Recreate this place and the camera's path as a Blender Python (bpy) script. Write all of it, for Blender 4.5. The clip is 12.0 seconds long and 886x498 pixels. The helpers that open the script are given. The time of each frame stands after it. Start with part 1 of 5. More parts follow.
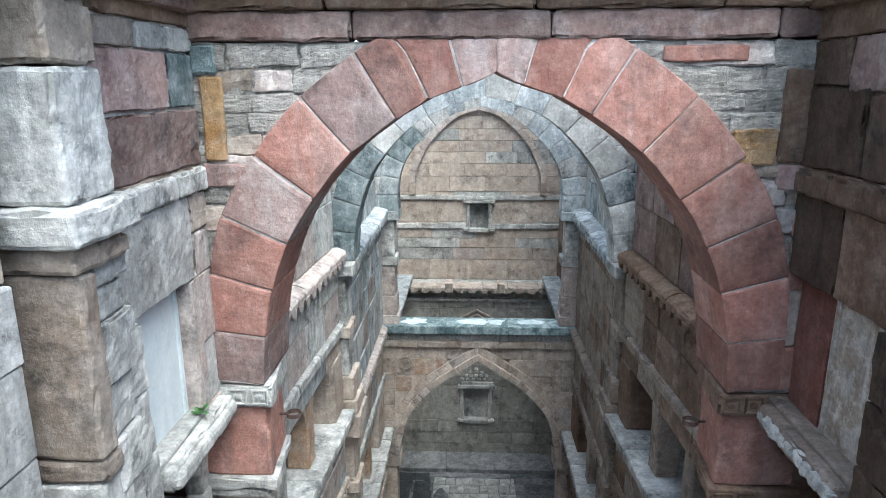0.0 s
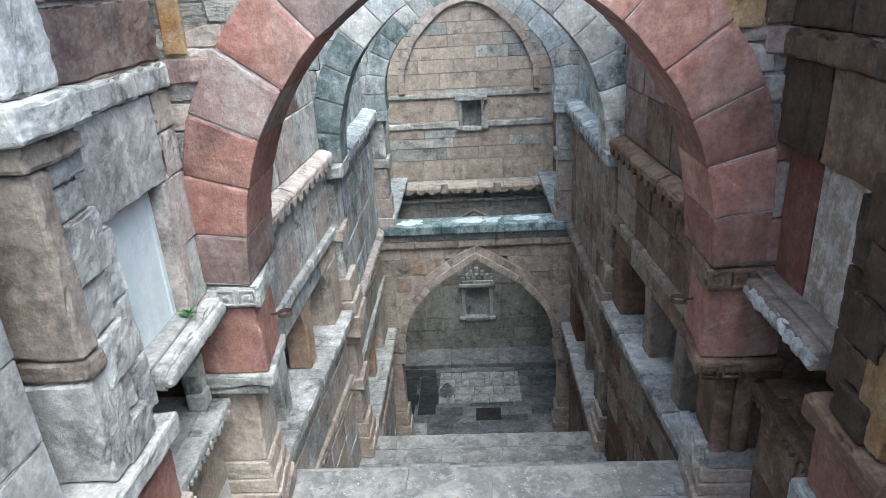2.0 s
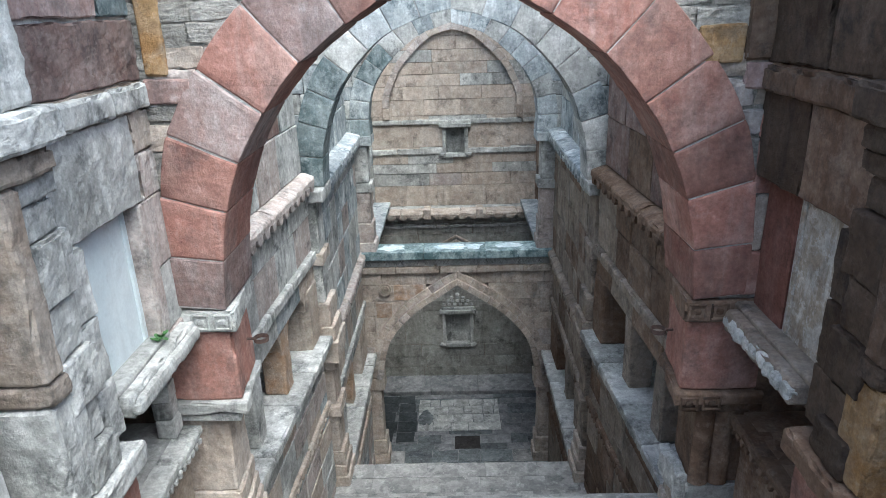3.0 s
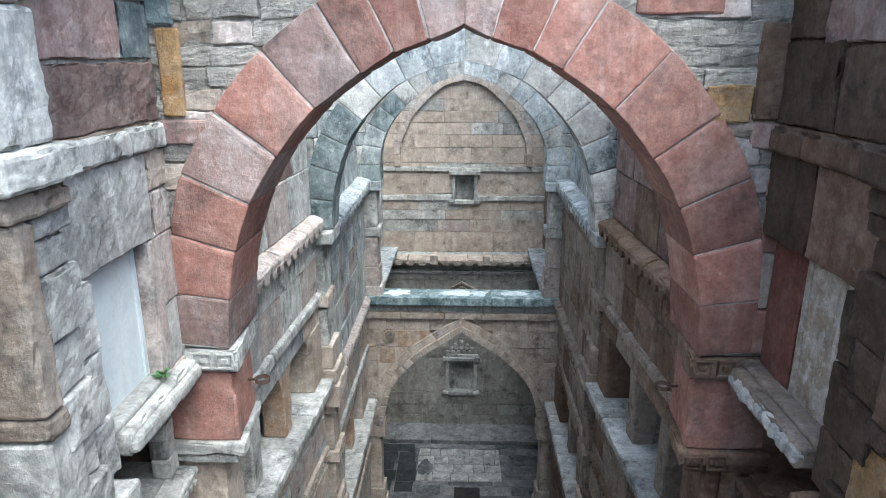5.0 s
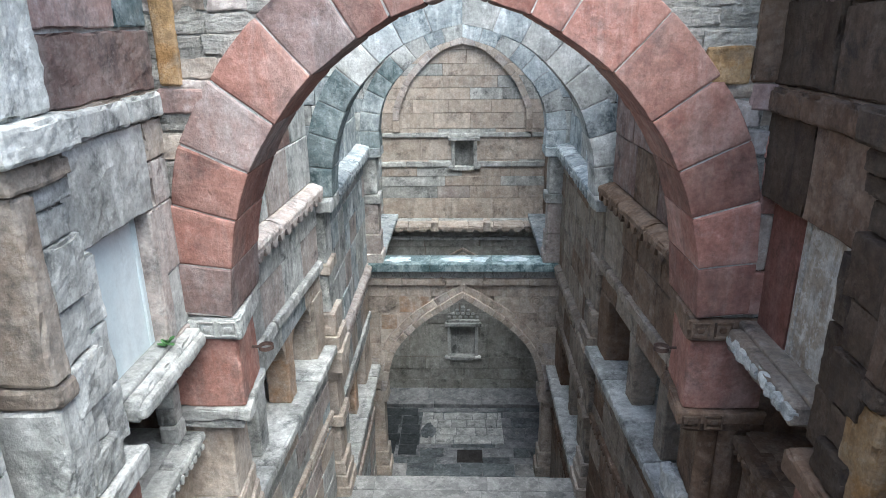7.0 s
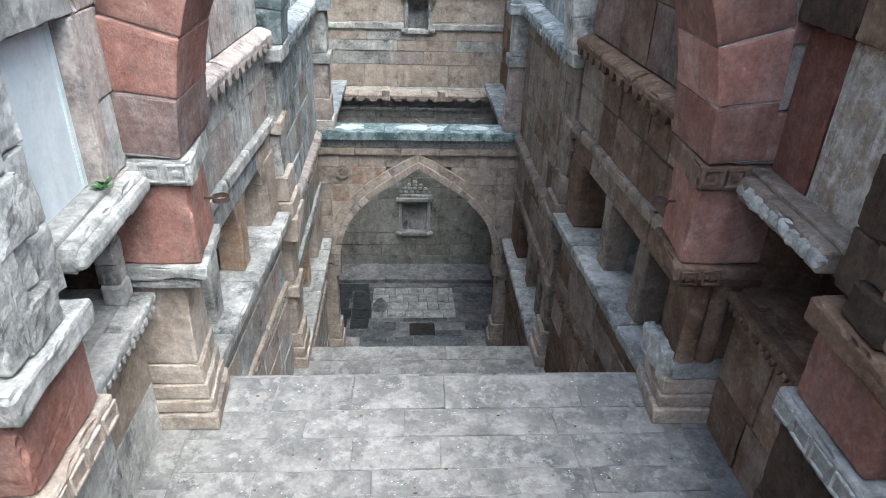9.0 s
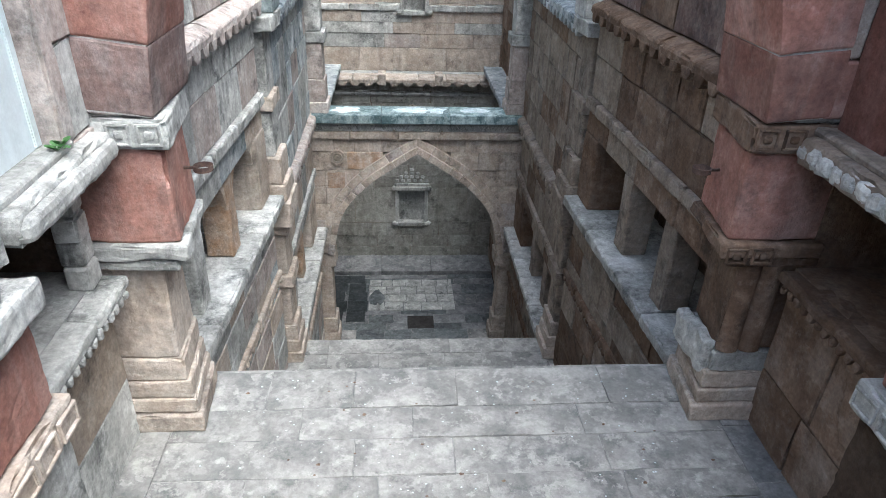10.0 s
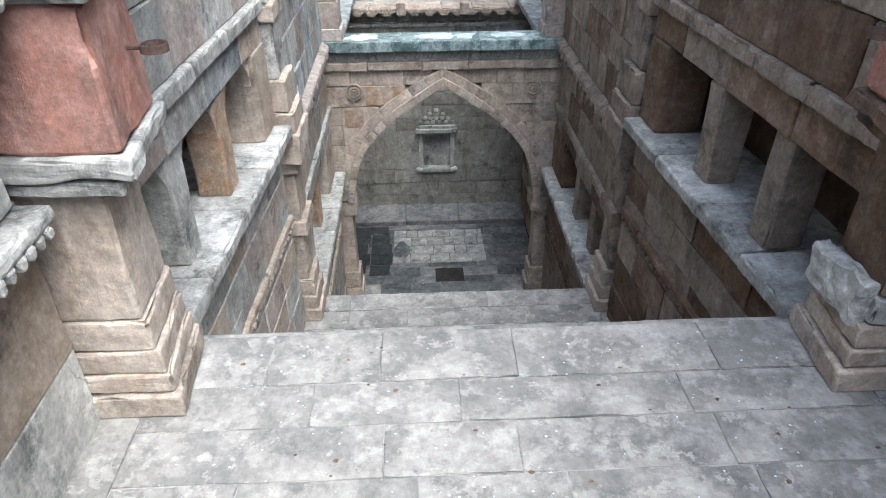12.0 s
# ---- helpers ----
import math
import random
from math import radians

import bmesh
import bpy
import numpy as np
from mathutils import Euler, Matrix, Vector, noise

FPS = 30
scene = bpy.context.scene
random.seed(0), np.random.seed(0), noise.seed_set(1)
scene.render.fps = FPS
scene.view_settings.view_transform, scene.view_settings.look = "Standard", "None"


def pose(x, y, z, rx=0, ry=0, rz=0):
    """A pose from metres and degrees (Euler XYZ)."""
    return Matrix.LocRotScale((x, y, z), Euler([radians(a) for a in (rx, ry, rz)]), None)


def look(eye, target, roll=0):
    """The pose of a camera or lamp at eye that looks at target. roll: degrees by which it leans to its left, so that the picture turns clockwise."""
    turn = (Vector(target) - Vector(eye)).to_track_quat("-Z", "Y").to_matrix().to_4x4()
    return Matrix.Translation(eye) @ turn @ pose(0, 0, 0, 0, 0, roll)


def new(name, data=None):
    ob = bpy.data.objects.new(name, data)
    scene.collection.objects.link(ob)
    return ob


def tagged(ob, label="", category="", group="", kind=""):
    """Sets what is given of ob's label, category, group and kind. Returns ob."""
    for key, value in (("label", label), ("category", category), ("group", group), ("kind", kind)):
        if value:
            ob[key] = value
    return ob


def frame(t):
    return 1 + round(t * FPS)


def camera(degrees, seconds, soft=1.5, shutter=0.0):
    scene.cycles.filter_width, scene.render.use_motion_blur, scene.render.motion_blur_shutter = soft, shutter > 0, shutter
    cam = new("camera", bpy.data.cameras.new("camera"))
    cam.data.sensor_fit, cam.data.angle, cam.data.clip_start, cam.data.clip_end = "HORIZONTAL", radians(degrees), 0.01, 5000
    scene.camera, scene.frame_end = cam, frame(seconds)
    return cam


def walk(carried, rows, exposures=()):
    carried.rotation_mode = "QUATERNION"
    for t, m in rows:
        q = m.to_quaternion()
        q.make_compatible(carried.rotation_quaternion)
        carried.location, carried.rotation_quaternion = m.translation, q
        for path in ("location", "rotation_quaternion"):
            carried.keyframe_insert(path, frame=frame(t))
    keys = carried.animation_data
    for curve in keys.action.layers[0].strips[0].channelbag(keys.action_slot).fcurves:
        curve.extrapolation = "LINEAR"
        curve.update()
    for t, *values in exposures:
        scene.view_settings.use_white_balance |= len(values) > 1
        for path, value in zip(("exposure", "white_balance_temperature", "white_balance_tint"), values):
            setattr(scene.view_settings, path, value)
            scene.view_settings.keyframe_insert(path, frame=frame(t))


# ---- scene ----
cam = camera(67.5, 12.0, soft=0.9)
PATH = [
    (0, (-0.196, 0.227, 5.751), (-0.283, 2.164, 5.261), -0.2),
    (0.5, (-0.075, 0.28, 5.86), (-0.205, 2.268, 5.683), -0.9),
    (1, (-0.043, 0.243, 5.79), (-0.164, 2.208, 5.438), 0.4),
    (1.5, (-0.038, 0.268, 5.601), (-0.138, 2.131, 4.879), -2.2),
    (2, (-0.018, 0.307, 5.572), (-0.114, 2.154, 4.812), -3.4),
    (2.5, (-0.01, 0.353, 5.566), (-0.053, 2.219, 4.845), -1.9),
    (4.5, (0.017, 0.369, 5.577), (-0.027, 2.259, 4.925), -1.4),
    (5, (0.003, 0.342, 5.584), (-0.056, 2.261, 5.024), 0.1),
    (5.5, (0.022, 0.299, 5.602), (-0.048, 2.234, 5.101), -0.7),
    (6, (0.04, 0.289, 5.607), (-0.048, 2.223, 5.103), -2.0),
    (6.5, (0.025, 0.309, 5.591), (-0.066, 2.233, 5.054), -1.4),
    (6.7, (0.029, 0.292, 5.592), (-0.053, 2.203, 5.009), -1.3),
    (8.3, (-0.202, 0.587, 5.253), (-0.151, 2.406, 4.422), 3.0),
    (8.5, (-0.231, 0.610, 5.126), (-0.133, 2.431, 4.306), 1.1),
    (9, (-0.372, 0.868, 4.972), (-0.256, 2.612, 3.999), 2.0),
    (9.5, (-0.419, 1.180, 4.702), (-0.338, 2.912, 3.705), 1.1),
    (10, (-0.503, 1.456, 4.471), (-0.367, 3.191, 3.484), 2.0),
    (10.5, (-0.535, 1.761, 4.223), (-0.356, 3.399, 3.090), 0.8),
    (11, (-0.552, 2.103, 3.998), (-0.395, 3.720, 2.831), -0.1),
    (11.5, (-0.620, 2.374, 3.746), (-0.468, 4.039, 2.648), -1.9),
    (12, (-0.614, 2.765, 3.440), (-0.548, 4.432, 2.337), -0.4),
]
walk(cam, [(t, look(eye, target, roll)) for t, eye, target, roll in PATH], 
     [(0, 1.8, 5760, 4), (0.5, 1.18, 6050, 7), (1.0, 1.14, 6420, 6), (1.5, 1.62, 5730, 4), (2.5, 1.68, 5720, 4), (5.5, 1.8, 5760, 4), (6.5, 1.76, 5760, 4), (8.5, 1.82, 5800, 6), (9.5, 1.84, 5810, 6), (10.5, 2.0, 5850, 7), (12.0, 2.08, 5880, 8)])

# ---- light: overcast sky over the open well ----
world = bpy.data.worlds.new("sky")
scene.world = world
world.use_nodes = True
wn = world.node_tree.nodes
sky = wn.new("ShaderNodeTexSky")
sky.sky_type = "NISHITA"
sky.sun_disc = False
sky.sun_elevation, sky.sun_rotation = radians(62), radians(150)
sky.air_density, sky.dust_density = 1.2, 4.0
world.node_tree.links.new(sky.outputs[0], wn["Background"].inputs[0])
wn["Background"].inputs[1].default_value = 0.13
sun_data = bpy.data.lights.new("sun", "SUN")
sun_data.energy, sun_data.angle, sun_data.color = 1.25, radians(40), (1.0, 0.98, 0.95)
sun = new("sun", sun_data)
sun.matrix_world = look((5.2, -2.0, 20), (0, 7, 0))

# ---- materials ----


def stone(name, a, b, patina=(0.42, 0.42, 0.40), patina_amount=0.35, dark=(0.07, 0.065, 0.06), dark_amount=0.3,
          size=1.0, rough=0.85, relief=0.8, spread=0.25, contrast=0.26, cracks=0.3, layers=1.5, flake=0.35, tooling=0.5):
    """Weathered stone: two tones, pale bloom, dark streaks, grain and pits; each piece a little different."""
    m = bpy.data.materials.new(name)
    m.use_nodes = True
    nt = m.node_tree
    n, l = nt.nodes, nt.links
    bsdf = n["Principled BSDF"]
    tc = n.new("ShaderNodeTexCoord")
    info = n.new("ShaderNodeObjectInfo")
    off = n.new("ShaderNodeVectorMath"); off.operation = "MULTIPLY_ADD"
    off.inputs[1].default_value = (37.0, 21.0, 53.0)
    l.new(info.outputs["Random"], off.inputs[0])
    l.new(tc.outputs["Object"], off.inputs[2])

    def tex(scale, detail, roughness=0.6, stretch=None):
        t = n.new("ShaderNodeTexNoise")
        t.inputs["Scale"].default_value = scale
        t.inputs["Detail"].default_value = detail
        t.inputs["Roughness"].default_value = roughness
        if stretch:
            mp = n.new("ShaderNodeMapping")
            mp.inputs["Scale"].default_value = stretch
            l.new(off.outputs[0], mp.inputs[0])
            l.new(mp.outputs[0], t.inputs["Vector"])
        else:
            l.new(off.outputs[0], t.inputs["Vector"])
        return t.outputs[0]

    def ramp(src, lo, hi):
        r = n.new("ShaderNodeMapRange")
        r.inputs[1].default_value, r.inputs[2].default_value = lo, hi
        l.new(src, r.inputs[0])
        return r.outputs[0]

    def mix(fac, c1, c2, scale=1.0, kind="MIX"):
        x = n.new("ShaderNodeMix"); x.data_type = "RGBA"; x.blend_type = kind
        if isinstance(fac, float):
            x.inputs[0].default_value = fac
        elif scale != 1.0:
            mu = n.new("ShaderNodeMath"); mu.operation = "MULTIPLY"; mu.inputs[1].default_value = scale
            l.new(fac, mu.inputs[0]); l.new(mu.outputs[0], x.inputs[0])
        else:
            l.new(fac, x.inputs[0])
        for k, c in ((6, c1), (7, c2)):
            if isinstance(c, tuple):
                x.inputs[k].default_value = (*c, 1)
            else:
                l.new(c, x.inputs[k])
        return x.outputs[2]

    base = mix(ramp(tex(2.2 / size, 4), 0.35, 0.65), a, b)
    streak = tex(1.3 / size, 7, 0.7, (2.2, 2.2, 0.8))
    base = mix(ramp(streak, 0.5, 0.64), base, patina, patina_amount)
    blotch = tex(7.0 / size, 8, 0.72)
    base = mix(ramp(blotch, 0.56, 0.68), base, patina, patina_amount * 0.7)
    base = mix(ramp(tex(2.6 / size, 8, 0.75), 0.53, 0.65), base, dark, dark_amount)
    # stains and runs of water that cross the joints
    geo = n.new("ShaderNodeNewGeometry")

    def across(scale, stretch, detail, lo, hi):
        mp = n.new("ShaderNodeMapping")
        mp.inputs["Scale"].default_value = stretch
        l.new(geo.outputs["Position"], mp.inputs[0])
        t = n.new("ShaderNodeTexNoise")
        t.inputs["Scale"].default_value, t.inputs["Detail"].default_value, t.inputs["Roughness"].default_value = scale, detail, 0.62
        l.new(mp.outputs[0], t.inputs["Vector"])
        return ramp(t.outputs[0], lo, hi)

    base = mix(across(1.0, (1.0, 1.0, 1.0), 5, 0.52, 0.68), base, dark, dark_amount * 0.35)
    base = mix(across(1.0, (4.5, 4.5, 0.45), 6, 0.55, 0.68), base, dark, dark_amount * 0.45)
    base = mix(across(1.0, (5.5, 5.5, 0.6), 6, 0.58, 0.7), base, patina, patina_amount * 0.8)
    # flaked skin: sharp-edged shallow scales, a little fresher in colour
    scale_edge = ramp(tex(3.4 / size, 9, 0.68, (1.0, 1.0, 1.4)), 0.5, 0.56)
    fine_edge = ramp(tex(11.0 / size, 6, 0.7), 0.57, 0.6)
    base = mix(scale_edge, base, patina, flake * 0.5)
    base = mix(fine_edge, base, patina, flake * 0.6)
    # thin broken cracks
    warp = n.new("ShaderNodeVectorMath"); warp.operation = "MULTIPLY_ADD"
    wt = n.new("ShaderNodeTexNoise"); wt.inputs["Scale"].default_value = 4.0 / size; wt.inputs["Detail"].default_value = 5
    l.new(off.outputs[0], wt.inputs["Vector"])
    warp.inputs[1].default_value = (0.5, 0.5, 0.5)
    l.new(wt.outputs[1], warp.inputs[0]); l.new(off.outputs[0], warp.inputs[2])
    vo = n.new("ShaderNodeTexVoronoi"); vo.feature = "DISTANCE_TO_EDGE"; vo.inputs["Scale"].default_value = 1.6 / size
    l.new(warp.outputs[0], vo.inputs["Vector"])
    near = n.new("ShaderNodeMapRange")
    near.inputs[1].default_value, near.inputs[2].default_value, near.inputs[3].default_value, near.inputs[4].default_value = 0.0, 0.014, 1.0, 0.0
    l.new(vo.outputs["Distance"], near.inputs[0])
    gate = n.new("ShaderNodeMath"); gate.operation = "MULTIPLY"
    l.new(near.outputs[0], gate.inputs[0]); l.new(ramp(tex(1.1 / size, 3), 0.64, 0.7), gate.inputs[1])
    base = mix(gate.outputs[0], base, dark, cracks)
    grain = tex(32 / size, 6, 0.75)
    g = n.new("ShaderNodeMapRange")
    g.inputs[1].default_value, g.inputs[2].default_value, g.inputs[3].default_value, g.inputs[4].default_value = 0.3, 0.7, 1 - contrast, 1 + contrast
    l.new(grain, g.inputs[0])
    mid = n.new("ShaderNodeMapRange")
    mid.inputs[1].default_value, mid.inputs[2].default_value, mid.inputs[3].default_value, mid.inputs[4].default_value = 0.3, 0.7, 1 - contrast, 1 + contrast
    l.new(blotch, mid.inputs[0])
    v = n.new("ShaderNodeMapRange")
    v.inputs[3].default_value, v.inputs[4].default_value = 1 - spread, 1 + spread
    l.new(info.outputs["Random"], v.inputs[0])
    gm = n.new("ShaderNodeMath"); gm.operation = "MULTIPLY"
    l.new(g.outputs[0], gm.inputs[0]); l.new(v.outputs[0], gm.inputs[1])
    gm2 = n.new("ShaderNodeMath"); gm2.operation = "MULTIPLY"
    l.new(gm.outputs[0], gm2.inputs[0]); l.new(mid.outputs[0], gm2.inputs[1])
    sc = n.new("ShaderNodeVectorMath"); sc.operation = "SCALE"
    l.new(base, sc.inputs[0]); l.new(gm2.outputs[0], sc.inputs["Scale"])
    l.new(sc.outputs[0], bsdf.inputs["Base Color"])
    bsdf.inputs["Roughness"].default_value = rough
    bsdf.inputs["Specular IOR Level"].default_value = 0.15
    # relief: bedding layers, lumps, grain and the cracks
    bed_noise = tex(3.2 / size, 6, 0.62, (1.0, 1.0, layers))
    soft_bed = n.new("ShaderNodeMath"); soft_bed.operation = "MULTIPLY"; soft_bed.inputs[1].default_value = 0.6
    l.new(bed_noise, soft_bed.inputs[0])
    bed = soft_bed.outputs[0]
    h2 = tex(40 / size, 4, 0.7)
    ad = n.new("ShaderNodeMath"); ad.operation = "MULTIPLY_ADD"; ad.inputs[1].default_value = 0.24
    l.new(h2, ad.inputs[0]); l.new(bed, ad.inputs[2])
    ad2 = n.new("ShaderNodeMath"); ad2.operation = "MULTIPLY_ADD"; ad2.inputs[1].default_value = 0.25
    l.new(blotch, ad2.inputs[0]); l.new(ad.outputs[0], ad2.inputs[2])
    ad3 = n.new("ShaderNodeMath"); ad3.operation = "MULTIPLY_ADD"; ad3.inputs[1].default_value = -0.25
    l.new(gate.outputs[0], ad3.inputs[0]); l.new(ad2.outputs[0], ad3.inputs[2])
    ad4 = n.new("ShaderNodeMath"); ad4.operation = "MULTIPLY_ADD"; ad4.inputs[1].default_value = -0.07
    l.new(scale_edge, ad4.inputs[0]); l.new(ad3.outputs[0], ad4.inputs[2])
    ad5 = n.new("ShaderNodeMath"); ad5.operation = "MULTIPLY_ADD"; ad5.inputs[1].default_value = -0.08
    l.new(fine_edge, ad5.inputs[0]); l.new(ad4.outputs[0], ad5.inputs[2])
    # slanting pick marks of the mason
    turn = n.new("ShaderNodeMapping")
    turn.inputs["Rotation"].default_value = (0.6, 0.7, 0.5)
    turn.inputs["Scale"].default_value = (26.0, 26.0, 5.0)
    l.new(off.outputs[0], turn.inputs[0])
    pk = n.new("ShaderNodeTexNoise")
    pk.inputs["Scale"].default_value, pk.inputs["Detail"].default_value = 1.0, 3
    l.new(turn.outputs[0], pk.inputs["Vector"])
    picks = n.new("ShaderNodeMath"); picks.operation = "MULTIPLY"
    l.new(ramp(pk.outputs[0], 0.55, 0.7), picks.inputs[0]); l.new(ramp(tex(1.7, 3), 0.4, 0.6), picks.inputs[1])
    ad6 = n.new("ShaderNodeMath"); ad6.operation = "MULTIPLY_ADD"; ad6.inputs[1].default_value = -0.16 * tooling
    l.new(picks.outputs[0], ad6.inputs[0]); l.new(ad5.outputs[0], ad6.inputs[2])
    bp = n.new("ShaderNodeBump")
    bp.inputs["Strength"].default_value, bp.inputs["Distance"].default_value = relief, 0.06
    l.new(ad6.outputs[0], bp.inputs["Height"])
    l.new(bp.outputs[0], bsdf.inputs["Normal"])
    return m


RED = stone("red_sandstone", (0.28, 0.132, 0.102), (0.355, 0.196, 0.157), (0.43, 0.34, 0.3), 0.35, (0.12, 0.085, 0.078), 0.6, spread=0.24, relief=0.5, flake=0.15, cracks=0.25, size=1.4)
DULL = stone("dull_red_sandstone", (0.25, 0.168, 0.147), (0.325, 0.232, 0.208), (0.42, 0.39, 0.37), 0.5, (0.09, 0.073, 0.07), 0.65, spread=0.22, relief=0.5, flake=0.2, cracks=0.3, size=1.4)
MAROON = stone("maroon_sandstone", (0.15, 0.098, 0.084), (0.215, 0.152, 0.132), (0.34, 0.305, 0.28), 0.35, (0.055, 0.048, 0.05), 0.7, spread=0.22, size=1.5, relief=0.55)
PINK = stone("pinkish_stone", (0.36, 0.305, 0.275), (0.445, 0.39, 0.355), (0.58, 0.57, 0.54), 0.5, (0.07, 0.066, 0.064), 0.7, spread=0.16, size=1.5, relief=0.55)
BUFF = stone("buff_stone", (0.39, 0.322, 0.264), (0.48, 0.42, 0.355), (0.56, 0.53, 0.48), 0.4, (0.1, 0.085, 0.075), 0.65, spread=0.09, size=1.5, relief=0.55)
GREY = stone("grey_stone", (0.315, 0.32, 0.30), (0.44, 0.443, 0.418), (0.64, 0.65, 0.625), 0.65, (0.055, 0.06, 0.06), 0.75, spread=0.16, size=1.5, relief=0.55)
BLUE = stone("blue_grey_stone", (0.26, 0.30, 0.31), (0.43, 0.46, 0.465), (0.66, 0.69, 0.68), 0.65, (0.04, 0.065, 0.075), 0.8, spread=0.2, size=1.5, relief=0.55)
# brown and russet lean orange: light bounced off red stone, put into the colour
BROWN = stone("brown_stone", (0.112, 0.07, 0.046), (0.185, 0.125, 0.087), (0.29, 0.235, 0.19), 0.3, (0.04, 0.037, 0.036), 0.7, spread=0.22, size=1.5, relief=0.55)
LAYERED = stone("layered_rubble_stone", (0.25, 0.24, 0.212), (0.335, 0.32, 0.288), (0.43, 0.415, 0.385), 0.4, (0.07, 0.068, 0.066), 0.7, spread=0.22, layers=5.0, relief=1.0)
OCHRED = stone("rust_stained_stone", (0.36, 0.235, 0.15), (0.44, 0.35, 0.27), (0.52, 0.50, 0.46), 0.45, (0.17, 0.10, 0.065), 0.5, spread=0.1)
OCHRE = stone("ochre_stone", (0.30, 0.175, 0.075), (0.37, 0.25, 0.13), (0.42, 0.36, 0.28), 0.3, (0.09, 0.065, 0.045), 0.6, spread=0.1)
PAVING = stone("paving_stone", (0.184, 0.185, 0.179), (0.248, 0.245, 0.233), (0.41, 0.402, 0.38), 0.48, (0.085, 0.09, 0.093), 0.65, relief=0.5, spread=0.08, contrast=0.18, cracks=0.6, size=1.7, flake=0.9)
DAMP = stone("damp_paving_stone", (0.14, 0.145, 0.15), (0.22, 0.225, 0.225), (0.38, 0.38, 0.37), 0.45, (0.05, 0.055, 0.06), 0.7, relief=0.5, spread=0.06, size=1.7)
# grime of the right side, with shade and reddish bounce added to the colour
GRIME_SHADE = stone("grimy_shaded_brown_stone", (0.058, 0.039, 0.027), (0.1, 0.071, 0.051), (0.17, 0.135, 0.105), 0.25, (0.03, 0.028, 0.028), 0.7, spread=0.22, size=1.5)
TAUPE = stone("taupe_stone", (0.22, 0.178, 0.142), (0.31, 0.26, 0.21), (0.40, 0.37, 0.33), 0.4, (0.06, 0.056, 0.053), 0.7, spread=0.14, size=1.5, relief=0.55)
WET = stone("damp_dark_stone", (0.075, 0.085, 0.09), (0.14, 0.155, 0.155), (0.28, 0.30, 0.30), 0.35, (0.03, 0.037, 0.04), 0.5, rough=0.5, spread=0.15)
TEAL = stone("algae_stained_stone", (0.09, 0.15, 0.16), (0.19, 0.28, 0.29), (0.55, 0.66, 0.67), 0.75, (0.03, 0.06, 0.065), 0.5, rough=0.35, relief=0.4, flake=0.7)
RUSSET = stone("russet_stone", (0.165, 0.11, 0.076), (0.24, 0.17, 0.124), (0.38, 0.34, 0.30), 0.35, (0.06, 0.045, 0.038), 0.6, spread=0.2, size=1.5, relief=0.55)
CREAM = stone("stained_cream_stone", (0.25, 0.205, 0.155), (0.35, 0.305, 0.245), (0.56, 0.56, 0.54), 0.75, (0.13, 0.1, 0.075), 0.35, spread=0.05, relief=0.3, flake=0.8)
# red sandstone darkened to carry the shadow on the right jamb
RED_SHADE = stone("shaded_red_sandstone", (0.17, 0.075, 0.058), (0.22, 0.105, 0.083), (0.3, 0.2, 0.17), 0.25, (0.06, 0.04, 0.035), 0.6, spread=0.1, relief=0.4, flake=0.1)
ALGAE = stone("algae_dark_stone", (0.10, 0.14, 0.145), (0.21, 0.26, 0.265), (0.5, 0.55, 0.55), 0.5, (0.025, 0.045, 0.05), 0.8, spread=0.2, size=1.5)
MORTAR = stone("lime_mortar", (0.44, 0.42, 0.39), (0.54, 0.52, 0.49), spread=0.05)
CORE = stone("rubble_core", (0.03, 0.028, 0.026), (0.055, 0.05, 0.047), (0.08, 0.075, 0.07), 0.3, spread=0.05)
MARBLE = stone("pale_marble", (0.58, 0.66, 0.68), (0.68, 0.74, 0.75), (0.52, 0.57, 0.58), 0.4, (0.3, 0.32, 0.31), 0.3, rough=0.5, relief=0.1, spread=0.05, contrast=0.06, cracks=0.1, flake=0.2)
PLASTER = stone("lime_plaster", (0.62, 0.655, 0.64), (0.72, 0.75, 0.735), (0.76, 0.78, 0.77), 0.4, (0.2, 0.215, 0.21), 0.5, size=3, spread=0.05, contrast=0.1, relief=0.25)
WHITEWASH = stone("peeling_whitewash", (0.84, 0.83, 0.82), (0.88, 0.87, 0.86), (0.72, 0.63, 0.58), 0.4, (0.4, 0.36, 0.34), 0.35, size=2, spread=0.05, contrast=0.12, relief=0.3)
PINKWASH = stone("faded_pink_plaster", (0.66, 0.55, 0.5), (0.76, 0.67, 0.62), (0.74, 0.70, 0.68), 0.6, (0.3, 0.22, 0.19), 0.4, size=3, spread=0.05, contrast=0.12, relief=0.3)
BRICK = stone("old_brickwork", (0.34, 0.21, 0.165), (0.40, 0.28, 0.23), spread=0.2)
SLIME = stone("black_wet_stone", (0.03, 0.036, 0.038), (0.055, 0.062, 0.064), (0.12, 0.13, 0.13), 0.3, (0.015, 0.018, 0.02), 0.5, rough=0.4, spread=0.15, relief=0.3)
HALL = stone("hall_grey_stone", (0.235, 0.228, 0.2), (0.33, 0.325, 0.295), (0.44, 0.44, 0.41), 0.5, (0.06, 0.062, 0.058), 0.7, spread=0.13, size=1.6, layers=3.0)
CRUST = stone("pale_wet_crust", (0.5, 0.62, 0.66), (0.72, 0.8, 0.82), (0.85, 0.9, 0.9), 0.5, (0.2, 0.3, 0.32), 0.5, rough=0.3, relief=0.15, spread=0.05, cracks=0.0)
RUST = stone("rusty_iron", (0.07, 0.05, 0.045), (0.12, 0.08, 0.065), (0.2, 0.13, 0.1), 0.3, spread=0.1, size=0.2, relief=0.2)


